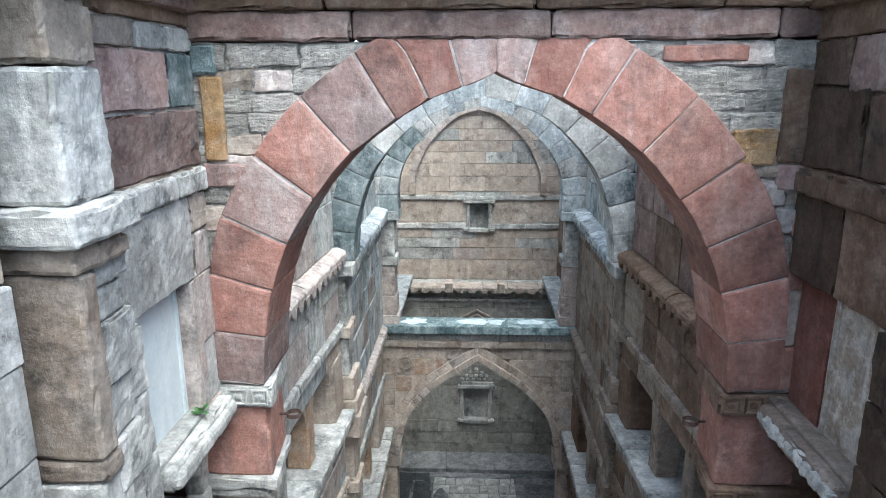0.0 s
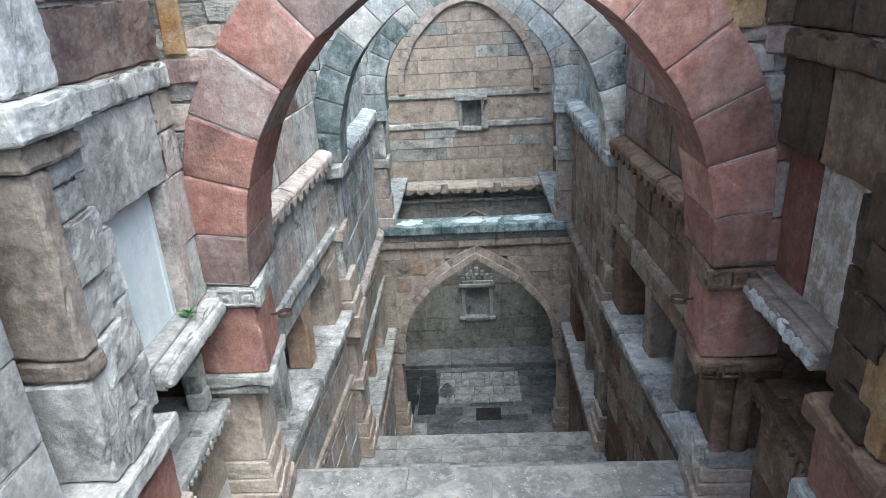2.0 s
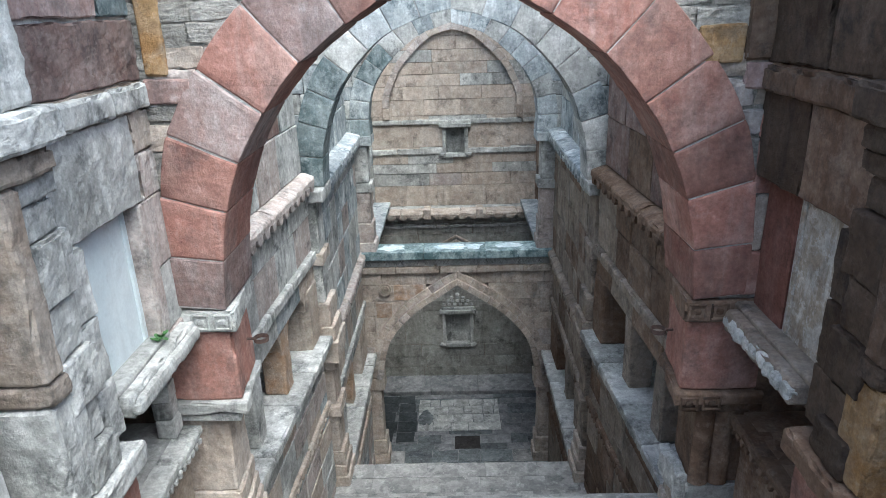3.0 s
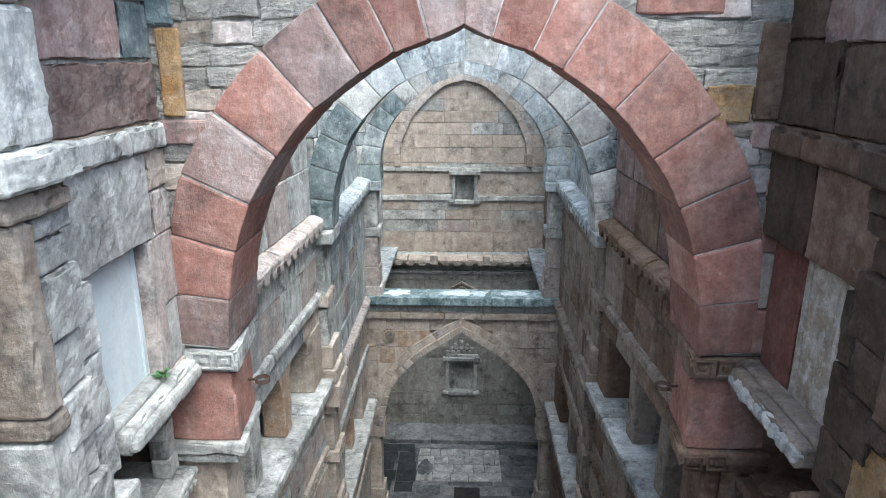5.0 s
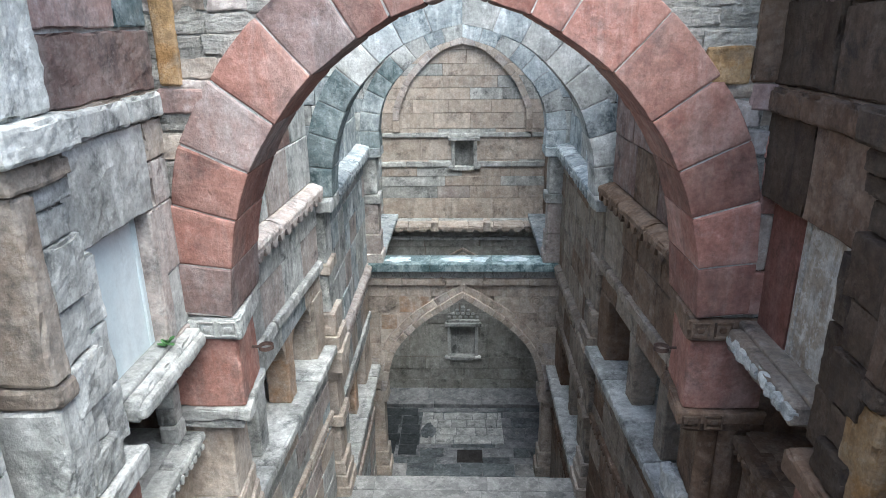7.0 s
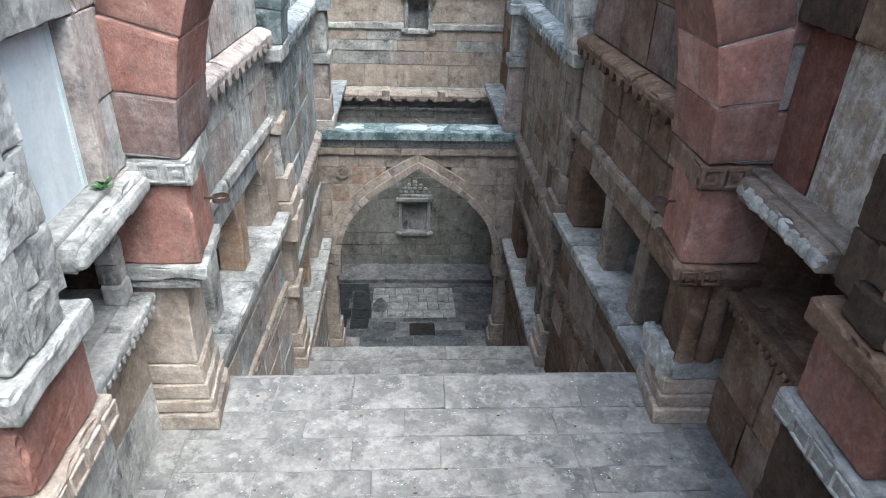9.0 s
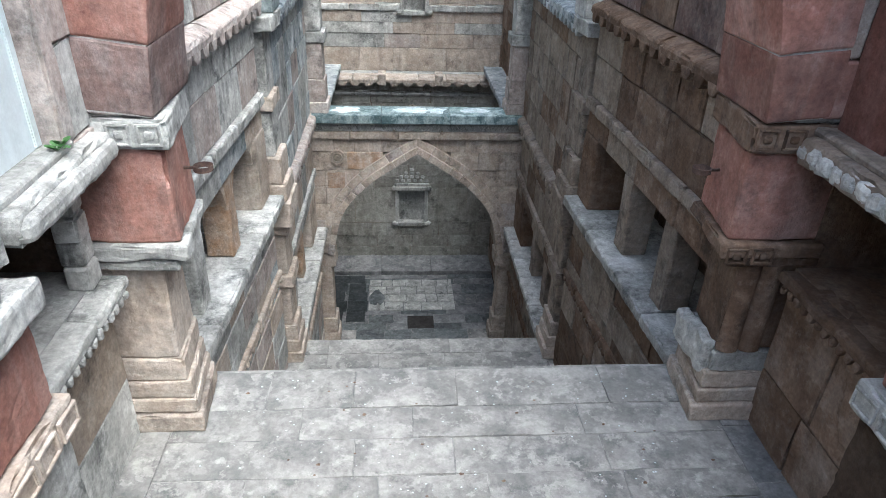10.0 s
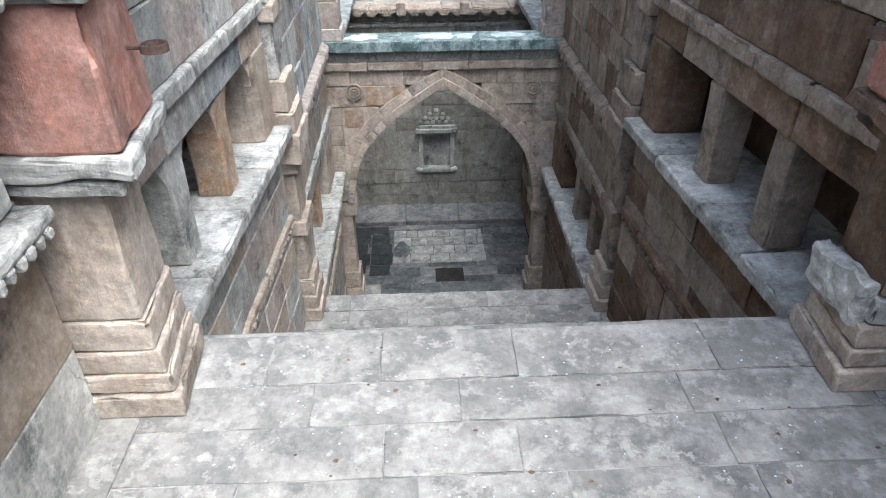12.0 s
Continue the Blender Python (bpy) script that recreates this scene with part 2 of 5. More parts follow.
def plain(name, colour, rough=0.6):
    m = bpy.data.materials.new(name)
    m.use_nodes = True
    b = m.node_tree.nodes["Principled BSDF"]
    b.inputs["Base Color"].default_value, b.inputs["Roughness"].default_value = (*colour, 1), rough
    return m


LEAF = plain("leaf", (0.06, 0.16, 0.045))
BUSH = plain("bush_leaf", (0.09, 0.19, 0.12))

# ---- mesh helpers ----
rng = random.Random(7)


def thing(name, label="", category="", group="", kind="", at=(0, 0, 0)):
    ob = new(name)
    ob.empty_display_size = 0.1
    ob.location = at
    return tagged(ob, label, category, group, kind)


def link_mesh(name, verts, faces, material, parent=None, label=""):
    me = bpy.data.meshes.new(name)
    me.from_pydata(verts, [], faces)
    me.materials.append(material)
    ob = new(name, me)
    if parent:
        ob.parent = parent
        ob.matrix_parent_inverse = Matrix.Translation(-parent.location)
    if label:
        ob["label"] = label
    return ob


def lattice(lo, hi, b, n):
    """Vertices and faces of a rounded box between lo and hi, with n spans a side."""
    ax = []
    for k in range(3):
        bb = min(b, (hi[k] - lo[k]) * 0.3)
        inner = [lo[k] + bb + (hi[k] - lo[k] - 2 * bb) * i / n[k] for i in range(n[k] + 1)]
        ax.append([lo[k]] + inner + [hi[k]])
    size = [len(a) for a in ax]
    index, verts, faces = {}, [], []

    def vert(i, j, k):
        key = (i, j, k)
        if key not in index:
            p = [ax[0][i], ax[1][j], ax[2][k]]
            d = [0, 0, 0]
            for c, (q, s) in enumerate(zip(key, size)):
                if q == 0:
                    d[c] = ax[c][0] - ax[c][1]
                elif q == s - 1:
                    d[c] = ax[c][-1] - ax[c][-2]
            on = [c for c in range(3) if d[c]]
            if len(on) > 1:
                f = 1 - 1 / math.sqrt(len(on))
                for c in on:
                    p[c] -= d[c] * f
            index[key] = len(verts)
            verts.append(p)
        return index[key]

    a, b2, c = (s - 1 for s in size)
    for i in range(a):
        for j in range(b2):
            faces.append((vert(i, j, 0), vert(i, j + 1, 0), vert(i + 1, j + 1, 0), vert(i + 1, j, 0)))
            faces.append((vert(i, j, c), vert(i + 1, j, c), vert(i + 1, j + 1, c), vert(i, j + 1, c)))
    for i in range(a):
        for k in range(c):
            faces.append((vert(i, 0, k), vert(i + 1, 0, k), vert(i + 1, 0, k + 1), vert(i, 0, k + 1)))
            faces.append((vert(i, b2, k), vert(i, b2, k + 1), vert(i + 1, b2, k + 1), vert(i + 1, b2, k)))
    for j in range(b2):
        for k in range(c):
            faces.append((vert(0, j, k), vert(0, j, k + 1), vert(0, j + 1, k + 1), vert(0, j + 1, k)))
            faces.append((vert(a, j, k), vert(a, j + 1, k), vert(a, j + 1, k + 1), vert(a, j, k + 1)))
    return verts, faces


def roughen(verts, amp, seed):
    if not amp:
        return verts
    s = Vector((seed * 13.7, seed * 7.3, seed * 3.1))
    out = []
    for v in verts:
        p = Vector(v)
        p += amp * noise.noise_vector(p * 3.5 + s) + 0.6 * amp * noise.noise_vector(p * 13 + s) + 0.25 * amp * noise.noise_vector(p * 37 + s)
        out.append(p)
    return out


def chipped(verts, lo, hi, b, chip):
    """Breaks the edges and corners of a block unevenly."""
    s = Vector((rng.random() * 90, rng.random() * 90, rng.random() * 90))
    for v in verts:
        on = [k for k in range(3) if min(v[k] - lo[k], hi[k] - v[k]) < b * 0.6]
        if len(on) < 2:
            continue
        f = noise.noise(Vector(v) * 4.5 + s) + 0.5 * noise.noise(Vector(v) * 17 + s)
        if f > 0.12:
            for k in on:
                v[k] += (1 if v[k] - lo[k] < hi[k] - v[k] else -1) * chip * min(1.0, (f - 0.12) * 2.2)


def rock(name, x, y, z, material, parent=None, b=0.018, amp=0.008, n=(1, 1, 1), shape=None, label="", chip=0.035):
    """A worn block between the ranges x, y, z (in shape's own axes, where it is given)."""
    lo, hi = [min(r) for r in (x, y, z)], [max(r) for r in (x, y, z)]
    verts, faces = lattice(lo, hi, b, n)
    chipped(verts, lo, hi, b, min(chip, 0.22 * min(hi[k] - lo[k] for k in range(3))))
    if shape:
        verts = [shape(*v) for v in verts]
    return link_mesh(name, roughen(verts, amp, rng.random()), faces, material, parent, label)


def joined(name, boxes, material, parent=None, label="", shape=None):
    """Plain boxes (x, y, z ranges) in one mesh: the core of a wall."""
    verts, faces = [], []
    for r in boxes:
        k = len(verts)
        q = [(x, y, z) for x in r[0] for y in r[1] for z in r[2]]
        verts += [shape(*p) for p in q] if shape else q
        faces += [tuple(k + i for i in f) for f in ((0, 1, 3, 2), (4, 6, 7, 5), (0, 4, 5, 1), (2, 3, 7, 6), (0, 2, 6, 4), (1, 5, 7, 3))]
    ob = link_mesh(name, verts, faces, material, parent, label)
    bm = bmesh.new()
    bm.from_mesh(ob.data)
    bmesh.ops.recalc_face_normals(bm, faces=bm.faces)
    bm.to_mesh(ob.data)
    bm.free()
    return ob


def pick(mix):
    """A material out of ((material, weight), ...)."""
    r = rng.random() * sum(w for _, w in mix)
    for m, w in mix:
        r -= w
        if r <= 0:
            return m
    return mix[-1][0]


def facing(axis, place, sign):
    """Maps (u, z, depth) to the world for a wall at axis = place whose face looks along sign."""
    if axis == "x":
        return lambda u, z, d: Vector((place - sign * d, u, z))
    return lambda u, z, d: Vector((u, place - sign * d, z))


def free(u0, u1, z0, z1, holes):
    """The stretches of u0..u1 that no hole cuts between z0 and z1."""
    cuts = []
    zm = (z0 + z1) / 2
    for h in holes:
        if callable(h):
            c = h(zm, z0, z1)
            if c:
                cuts.append(c)
        elif h[2] < zm < h[3]:
            cuts.append((h[0], h[1]))
    spans, at = [], u0
    for a, b in sorted(cuts):
        if a > at + 0.03:
            spans.append((at, min(a, u1)))
        at = max(at, b)
    if at < u1 - 0.03:
        spans.append((at, u1))
    return spans


def masonry(name, shape, u, levels, mix, holes=(), length=(0.5, 1.1), depth=0.4, joint=0.008, label="", amp=0.008, proud=0.012,
            n=(2, 1, 1), core=CORE, b=0.015, bed=0.035):
    """A wall of coursed stones on a recessed core; each stone is a piece of its own."""
    boxes, stones = [], []
    for z0, z1 in zip(levels, levels[1:]):
        for a, e in free(u[0], u[1], z0, z1, holes):
            boxes.append(((a + 0.004, e - 0.004), (z0, z1), (bed, depth)))
            at = a
            while at < e - 0.01:
                w = rng.uniform(*length)
                if e - at - w < length[0] * 0.6:
                    w = e - at
                stones.append((at, at + w, z0, z1))
                at += w
    wall = joined(name, boxes, core, shape=shape)
    tagged(wall, label, "wall", kind="structure")
    for a, e, z0, z1 in stones:
        p = rng.uniform(-proud, proud)
        rock("stone_block", (a + joint / 2, e - joint / 2), (z0 + joint / 2, z1 - joint / 2), (p, depth * 0.6), pick(mix), wall,
             b=b, amp=amp, n=n, shape=shape)
    return wall


def levels(z0, z1, step, jitter=0.12):
    k = max(1, round((z1 - z0) / step))
    zs = [z0 + (z1 - z0) * i / k for i in range(k + 1)]
    return [zs[0]] + [z + rng.uniform(-jitter, jitter) * step for z in zs[1:-1]] + [zs[-1]]


class Curve:
    """Half the inner line of a pointed arch, from the springing to the crown, read by length."""

    def __init__(self, points):
        p = [Vector(q) for q in points]
        p = [2 * p[0] - p[1]] + p + [2 * p[-1] - p[-2]]
        fine = []
        for i in range(1, len(p) - 2):
            for k in range(12):
                t = k / 12
                fine.append(0.5 * (2 * p[i] + (p[i + 1] - p[i - 1]) * t + (2 * p[i - 1] - 5 * p[i] + 4 * p[i + 1] - p[i + 2]) * t * t
                                   + (3 * p[i] - p[i - 1] - 3 * p[i + 1] + p[i + 2]) * t ** 3))
        fine.append(p[-2])
        self.pts = fine
        self.s = [0]
        for a, b in zip(fine, fine[1:]):
            self.s.append(self.s[-1] + (b - a).length)
        self.total = self.s[-1]

    def point(self, s):
        xs, zs = [q.x for q in self.pts], [q.y for q in self.pts]
        return Vector((float(np.interp(s, self.s, xs)), float(np.interp(s, self.s, zs))))

    def place(self, s, r):
        """The point r outside the line at length s; at the crown the offset is upright, so that halves meet."""
        d = (self.point(min(s + 0.06, self.total)) - self.point(max(s - 0.06, 0))).normalized()
        nrm = Vector((d.y, -d.x))
        k = max(0, (s - (self.total - 0.35)) / 0.35)
        nrm = (nrm * (1 - k) + Vector((0, 1)) * k).normalized()
        return self.point(s) + nrm * r

    def share(self, z):
        """The share of the length at which the line reaches height z."""
        return float(np.interp(z, [q.y for q in self.pts], self.s)) / self.total

    def half_width(self, z, r=0.0):
        """Half the width at height z of the line r outside; None above the crown."""
        best = None
        for i in range(81):
            q = self.place(self.total * i / 80, r)
            if q.y <= z:
                best = q.x
        first = self.place(0, r)
        if z < first.y:
            return first.x
        return None if z > self.place(self.total, r).y else max(best, 0.01)


def arch(name, curve, y, thick, joints, mix, label, low=None, group="", amp=0.008, top=None, nr=(4, 1, 1), joint=0.012, piece="voussoir", bed=0.014, mortar=None, crown=None):
    """Stones of a pointed arch on both sides; joints: lengths along the curve as shares; thick: share -> thickness."""
    mortar = mortar or MORTAR
    ob = thing(name, label, "arch", group, at=(0, (y[0] + y[1]) / 2, curve.pts[0].y))
    for side in (-1, 1):
        js = joints[0] if side < 0 else joints[-1]
        for a, e in zip(js, js[1:]):
            j = joint / curve.total / 2

            def shape(s, v, d, side=side):
                s = min(max(s, 0), 1)
                q = curve.place(s * curve.total, v * thick(s))
                if top:
                    q.y = min(q.y, top)
                return Vector((side * q.x, d, q.y))

            p = rng.uniform(-0.012, -0.002)
            lo, hi = (a + j, e - j if e < 1 else 1.0)
            verts, faces = lattice([lo, 0, y[0] + p], [hi, 1, y[1]], 0.012, nr)
            # the rounding is given in shares along the curve and across it
            vs = []
            for s, v, d in verts:
                vs.append(shape(s, v, d))
            link_mesh(piece, roughen(vs, amp, rng.random()), faces, crown if e >= 1 and crown else pick(low if low and side < 0 and e < 0.62 else mix), ob)
        # the bed of mortar that shows in the joints
        rows, count = [], 48
        for i in range(count + 1):
            for v, d in ((0.03, y[0] + bed), (0.97, y[0] + bed), (0.97, y[1] - 0.02), (0.03, y[1] - 0.02)):
                q = curve.place(i / count * curve.total, v * thick(i / count))
                rows.append((side * q.x, d, min(q.y, top - 0.01) if top else q.y))
        quads = [(4 * i + k, 4 * i + (k + 1) % 4, 4 * i + 4 + (k + 1) % 4, 4 * i + 4 + k) for i in range(count) for k in range(4)]
        link_mesh("mortar", rows, quads, mortar, ob, "pale lime mortar in the joints")
    return ob

# ---- the ground above, the stairs and the landings ----
EDGE_1, EDGE_2 = 6.8, 12.1
LAND_2, THRESHOLD, WELL_FLOOR = -3.65, -7.7, -8.2
HALF = 2.9


def flight(name, y0, z0, n, tread, rise, label):
    """Steps going down ahead from the edge at y0, z0; each step is one slab from wall to wall, of two or three stones."""
    ob = thing(name, label, "stairs", kind="structure", at=(0, y0, z0))
    boxes = []
    for i in range(n):
        z1 = z0 - rise * i
        ya = y0 + tread * (i - 1)
        boxes.append(((-HALF, HALF), (ya, ya + tread + 0.02), (z1 - 3 * rise, z1 - 0.11)))
        cut = [-HALF, rng.uniform(-1.6, -0.5), rng.uniform(0.3, 1.6), HALF]
        for a, e in zip(cut, cut[1:]):
            rock("step", (a + 0.004, e - 0.004), (ya, ya + tread + 0.05), (z1 - 0.14, z1 + rng.uniform(-0.006, 0.006)), PAVING, ob, b=0.02, amp=0.006, n=(4, 1, 1))
    joined("stair_core", boxes, CORE, ob)
    return ob


def paving(name, rows, z, mix, label, half=HALF, thick=0.16, amp=0.009, lengths=(0.6, 1.3), joint=0.006, border=0.0):
    """A landing: rows of slabs between the given y lines."""
    ob = joined(name, [((-half, half), (rows[0], rows[-1]), (z - 0.5, z - 0.009))], PAVING)
    tagged(ob, label, "landing", kind="structure")
    inner = half - border
    if border:
        for sgn, m in ((-1, PAVING), (1, DAMP)):
            at = rows[0]
            while at < rows[-1] - 0.01:
                w = rng.uniform(0.6, 1.0)
                if rows[-1] - at - w < 0.4:
                    w = rows[-1] - at
                rock("slab", (sgn * (inner + joint / 2), sgn * half), (at + joint / 2, at + w - joint / 2), (z - thick, z + rng.uniform(-0.005, 0.005)), m, ob, b=0.007, amp=amp, n=(2, 3, 1))
                at += w
    for a, e in zip(rows, rows[1:]):
        at = -inner
        while at < inner - 0.01:
            w = rng.uniform(*lengths)
            if inner - at - w < 0.4:
                w = inner - at
            rock("slab", (at + joint / 2, at + w - joint / 2), (a + joint / 2, e - joint / 2), (z - thick, z + rng.uniform(-0.005, 0.005)), pick(mix), ob, b=0.007, amp=amp, n=(10, 5, 1), chip=0.05)
            at += w
    return ob


# the flight that the camera comes down: its foot is at y = 4.4 on the first landing
flight("stairs_upper", 0.08, 4.14, 19, 0.24, 0.218, "worn grey stone stairs between the side walls")
paving("landing_top", [-4.0, -3.2, -2.4, -1.6, -0.9, -0.14], 4.14, ((PAVING, 1),), "grey stone landing at the head of the stairs")
paving("landing_middle", [4.3, 4.72, 5.1, 5.42, 5.85, 6.25, EDGE_1], 0, ((PAVING, 1),), "worn pale grey flagstone landing with chipped slabs", border=0.35, lengths=(0.6, 1.7))
flight("stairs_middle", EDGE_1 + 0.25, -0.215, 16, 0.25, 0.215, "steep grey stone stairs below the first landing")
paving("landing_lower", [10.75, 11.2, 11.65, EDGE_2], LAND_2, ((PAVING, 1),), "grey flagstone landing before the second arch")
flight("stairs_lower", EDGE_2 + 0.24, LAND_2 - 0.225, 17, 0.24, 0.225, "steep grey stone stairs down to the well hall")
paving("landing_threshold", [16.1, 16.7, 17.3, 17.9], THRESHOLD, ((PAVING, 1), (WET, 1)), "damp stone threshold under the lower arch")
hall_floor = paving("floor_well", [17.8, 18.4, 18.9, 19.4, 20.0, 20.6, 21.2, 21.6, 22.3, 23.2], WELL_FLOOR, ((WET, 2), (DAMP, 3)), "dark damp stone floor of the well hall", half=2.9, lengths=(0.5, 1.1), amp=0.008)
for r in ((19.6, 20.1), (20.1, 20.55), (20.55, 21.05), (21.05, 21.5)):
    at = -1.5
    while at < 1.3:
        w = min(rng.uniform(0.35, 0.75), 1.4 - at)
        if rng.random() < 0.96:
            rock("slab", (at + 0.01, at + w - 0.01), (r[0] + 0.01, r[1] - 0.01), (WELL_FLOOR - 0.05, WELL_FLOOR + 0.03), GREY, hall_floor, amp=0.02, n=(3, 3, 1), label="pale broken slab")
        at += w
for k, (a, e) in enumerate(((-2.9, -1.1), (-1.1, 0.7), (0.7, 2.9))):
    rock("slab", (a + 0.006, e - 0.006), (21.85, 23.05), (WELL_FLOOR - 0.05, WELL_FLOOR + 0.16), DAMP, hall_floor, amp=0.015, n=(5, 3, 1), label="raised step along the end wall")


def patch(name, x, y, z, high, mat, parent, seed, label):
    """A low flat patch with an uneven outline: standing water or a crust of lime."""
    r = random.Random(seed)
    c = ((x[0] + x[1]) / 2, (y[0] + y[1]) / 2)
    rim = []
    for i in range(36):
        a = 2 * math.pi * i / 36
        f = 0.8 + 0.45 * noise.noise(Vector((math.cos(a) * 1.6 + seed * 9, math.sin(a) * 1.6, seed * 4))) + r.uniform(-0.06, 0.06)
        rim.append((c[0] + (x[1] - x[0]) / 2 * f * math.cos(a), c[1] + (y[1] - y[0]) / 2 * f * math.sin(a)))
    verts = [(p, q, z) for p, q in rim] + [(p, q, z + high) for p, q in rim]
    faces = [tuple(range(36, 72))] + [(i, (i + 1) % 36, 36 + (i + 1) % 36, 36 + i) for i in range(36)]
    return link_mesh(name, verts, faces, mat, parent, label)


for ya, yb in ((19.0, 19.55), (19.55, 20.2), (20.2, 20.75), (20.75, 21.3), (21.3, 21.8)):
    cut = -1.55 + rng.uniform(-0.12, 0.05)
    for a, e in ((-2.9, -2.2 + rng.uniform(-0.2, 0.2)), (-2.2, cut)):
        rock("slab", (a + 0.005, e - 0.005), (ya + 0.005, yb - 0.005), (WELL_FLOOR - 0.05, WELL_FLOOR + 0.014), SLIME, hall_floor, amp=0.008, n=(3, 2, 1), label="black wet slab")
patch("stain", (-1.5, -0.95), (19.7, 20.9), WELL_FLOOR, 0.045, WET, hall_floor, 5, "dark damp hollow in the pale slabs")
rock("drain_pit", (-0.2, 0.65), (18.6, 19.3), (WELL_FLOOR - 0.05, WELL_FLOOR + 0.012), CORE, hall_floor, amp=0.012, n=(3, 3, 1), label="dark sunken drain slab")

# ---- mixes of stone ----
LEFT_MIX = ((GREY, 4), (BLUE, 0.6), (PINK, 2), (BUFF, 1.6))
# right-hand mixes: really browner stone, darkened further with the shade of that side
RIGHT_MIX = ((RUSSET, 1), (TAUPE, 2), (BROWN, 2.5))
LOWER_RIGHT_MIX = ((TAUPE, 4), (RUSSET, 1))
FAR_MIX = ((BUFF, 4), (PINK, 0.4), (GREY, 1.2))
SPANDREL = ((LAYERED, 5), (BUFF, 1), (PINK, 1.5), (TAUPE, 1))
DARK_MIX = ((HALL, 1),)
UPPER_MIX = ((MAROON, 3), (PINK, 2), (GREY, 1))


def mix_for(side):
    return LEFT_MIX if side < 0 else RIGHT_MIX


def pier(name, side, profile, y, label, mats, group="piers of the arches", splay=0.0):
    """A pier of stacked members; profile: (z0, z1, inner x, front y grow, part name, material, blocks)."""
    ob = thing(name, label, "pier", group, at=(side * 2.5, sum(y) / 2, profile[0][0]))
    for z0, z1, inner, grow, part_name, mat in profile:
        x = (inner, 2.95)
        rock(part_name, x, (y[0] - grow, y[1] + grow), (z0 + 0.003, z1 - 0.003), mat, ob, b=0.03 if "block" in part_name or "shaft" in part_name else 0.02,
             amp=0.02 if part_name == "capital" else 0.012, n=(6, 9, 5), chip=0.07 if part_name in ("capital", "base") else 0.045, shape=lambda u, v, w: Vector((side * (u + max(0, (v - y[0])) * splay * (2.95 - u) / 0.8), v, w)))
    return ob


# ---- first arch: red voussoirs over two piers ----
YA = 5.95
A1 = Curve([(2.15, 2.96), (2.087, 3.56), (1.955, 4.07), (1.71, 4.58), (1.25, 5.14), (0.63, 5.57), (0.2, 5.73), (0.0, 5.825)])
J_LEFT = [0] + [A1.share(z) for z in (3.44, 3.9, 4.33, 4.75, 5.15, 5.44, 5.6, 5.7)] + [1.0]
J_RIGHT = [0] + [A1.share(z) for z in (3.44, 3.91, 4.33, 4.75, 5.15, 5.47, 5.61, 5.72)] + [1.0]
RED_MIX = ((RED, 6), (DULL, 1))
arch("pointed_arch", A1, (YA - 0.03, 6.78), lambda s: 0.46 + 0.18 * min(1, s / 0.35), (J_LEFT, J_RIGHT), RED_MIX,
     "pointed arch of worn red sandstone voussoirs with pale joints", bed=0.007, joint=0.012, top=6.09, nr=(4, 3, 2), amp=0.009, crown=DULL)
arch_wall = masonry("wall_arch_upper", facing("y", YA, -1), (-2.75, 2.75), [2.96, 3.4, 3.75, 4.1, 4.46, 4.69, 4.93, 5.13, 5.31, 5.5, 5.66, 5.86, 6.07], SPANDREL,
                    [lambda zm, z0, z1: (lambda w: None if w is None else (-w, w))(A1.half_width(zm, 0.25))], (0.28, 0.75), 0.7,
                    label="rubble and dressed stone wall round the red arch", amp=0.024, proud=0.012, core=LAYERED, joint=0.01, n=(6, 4, 1), bed=0.016)
rock("stone_block", (2.36, 2.6), (YA - 0.03, YA + 0.2), (5.07, 5.84), BROWN, arch_wall, amp=0.012, n=(2, 5, 1), label="upright brown stone")
rock("stone_block", (2.38, 2.62), (YA - 0.035, YA + 0.2), (4.84, 5.06), DULL, arch_wall, amp=0.012, n=(2, 2, 1))
rock("stone_block", (1.98, 2.35), (YA - 0.032, YA + 0.2), (5.06, 5.36), OCHRE, arch_wall, amp=0.014, n=(2, 2, 1), label="ochre squared stone")
for z0, z1, w in ((3.0, 3.42, 2.74), (3.95, 4.42, 2.75), (4.44, 4.64, 2.72)):
    rock("stone_block", (2.57, w), (YA - 0.034, YA + 0.2), (z0, z1), RED, arch_wall, amp=0.012, n=(1, 3, 1), label="red squared stone")
rock("stone_block", (-2.52, -2.33), (YA - 0.03, YA + 0.2), (5.08, 5.8), OCHRE, arch_wall, amp=0.014, n=(1, 4, 2), label="narrow upright ochre stone")
rock("stone_block", (-2.58, -2.36), (YA - 0.035, YA + 0.2), (5.81, 6.06), ALGAE, arch_wall, amp=0.012, n=(2, 2, 1))
rock("stone_block", (-2.55, -2.15), (YA - 0.035, YA + 0.2), (4.86, 5.06), DULL, arch_wall, amp=0.014, n=(4, 2, 1), label="small red squared stone")
rock("stone_block", (2.58, 2.72), (YA - 0.03, YA + 0.2), (3.43, 3.94), BUFF, arch_wall, amp=0.016, n=(2, 6, 1), label="pale patched stone")
rock("stone_block", (1.35, 2.05), (YA - 0.025, YA + 0.2), (5.9, 6.03), RED, arch_wall, amp=0.014, n=(3, 1, 1))


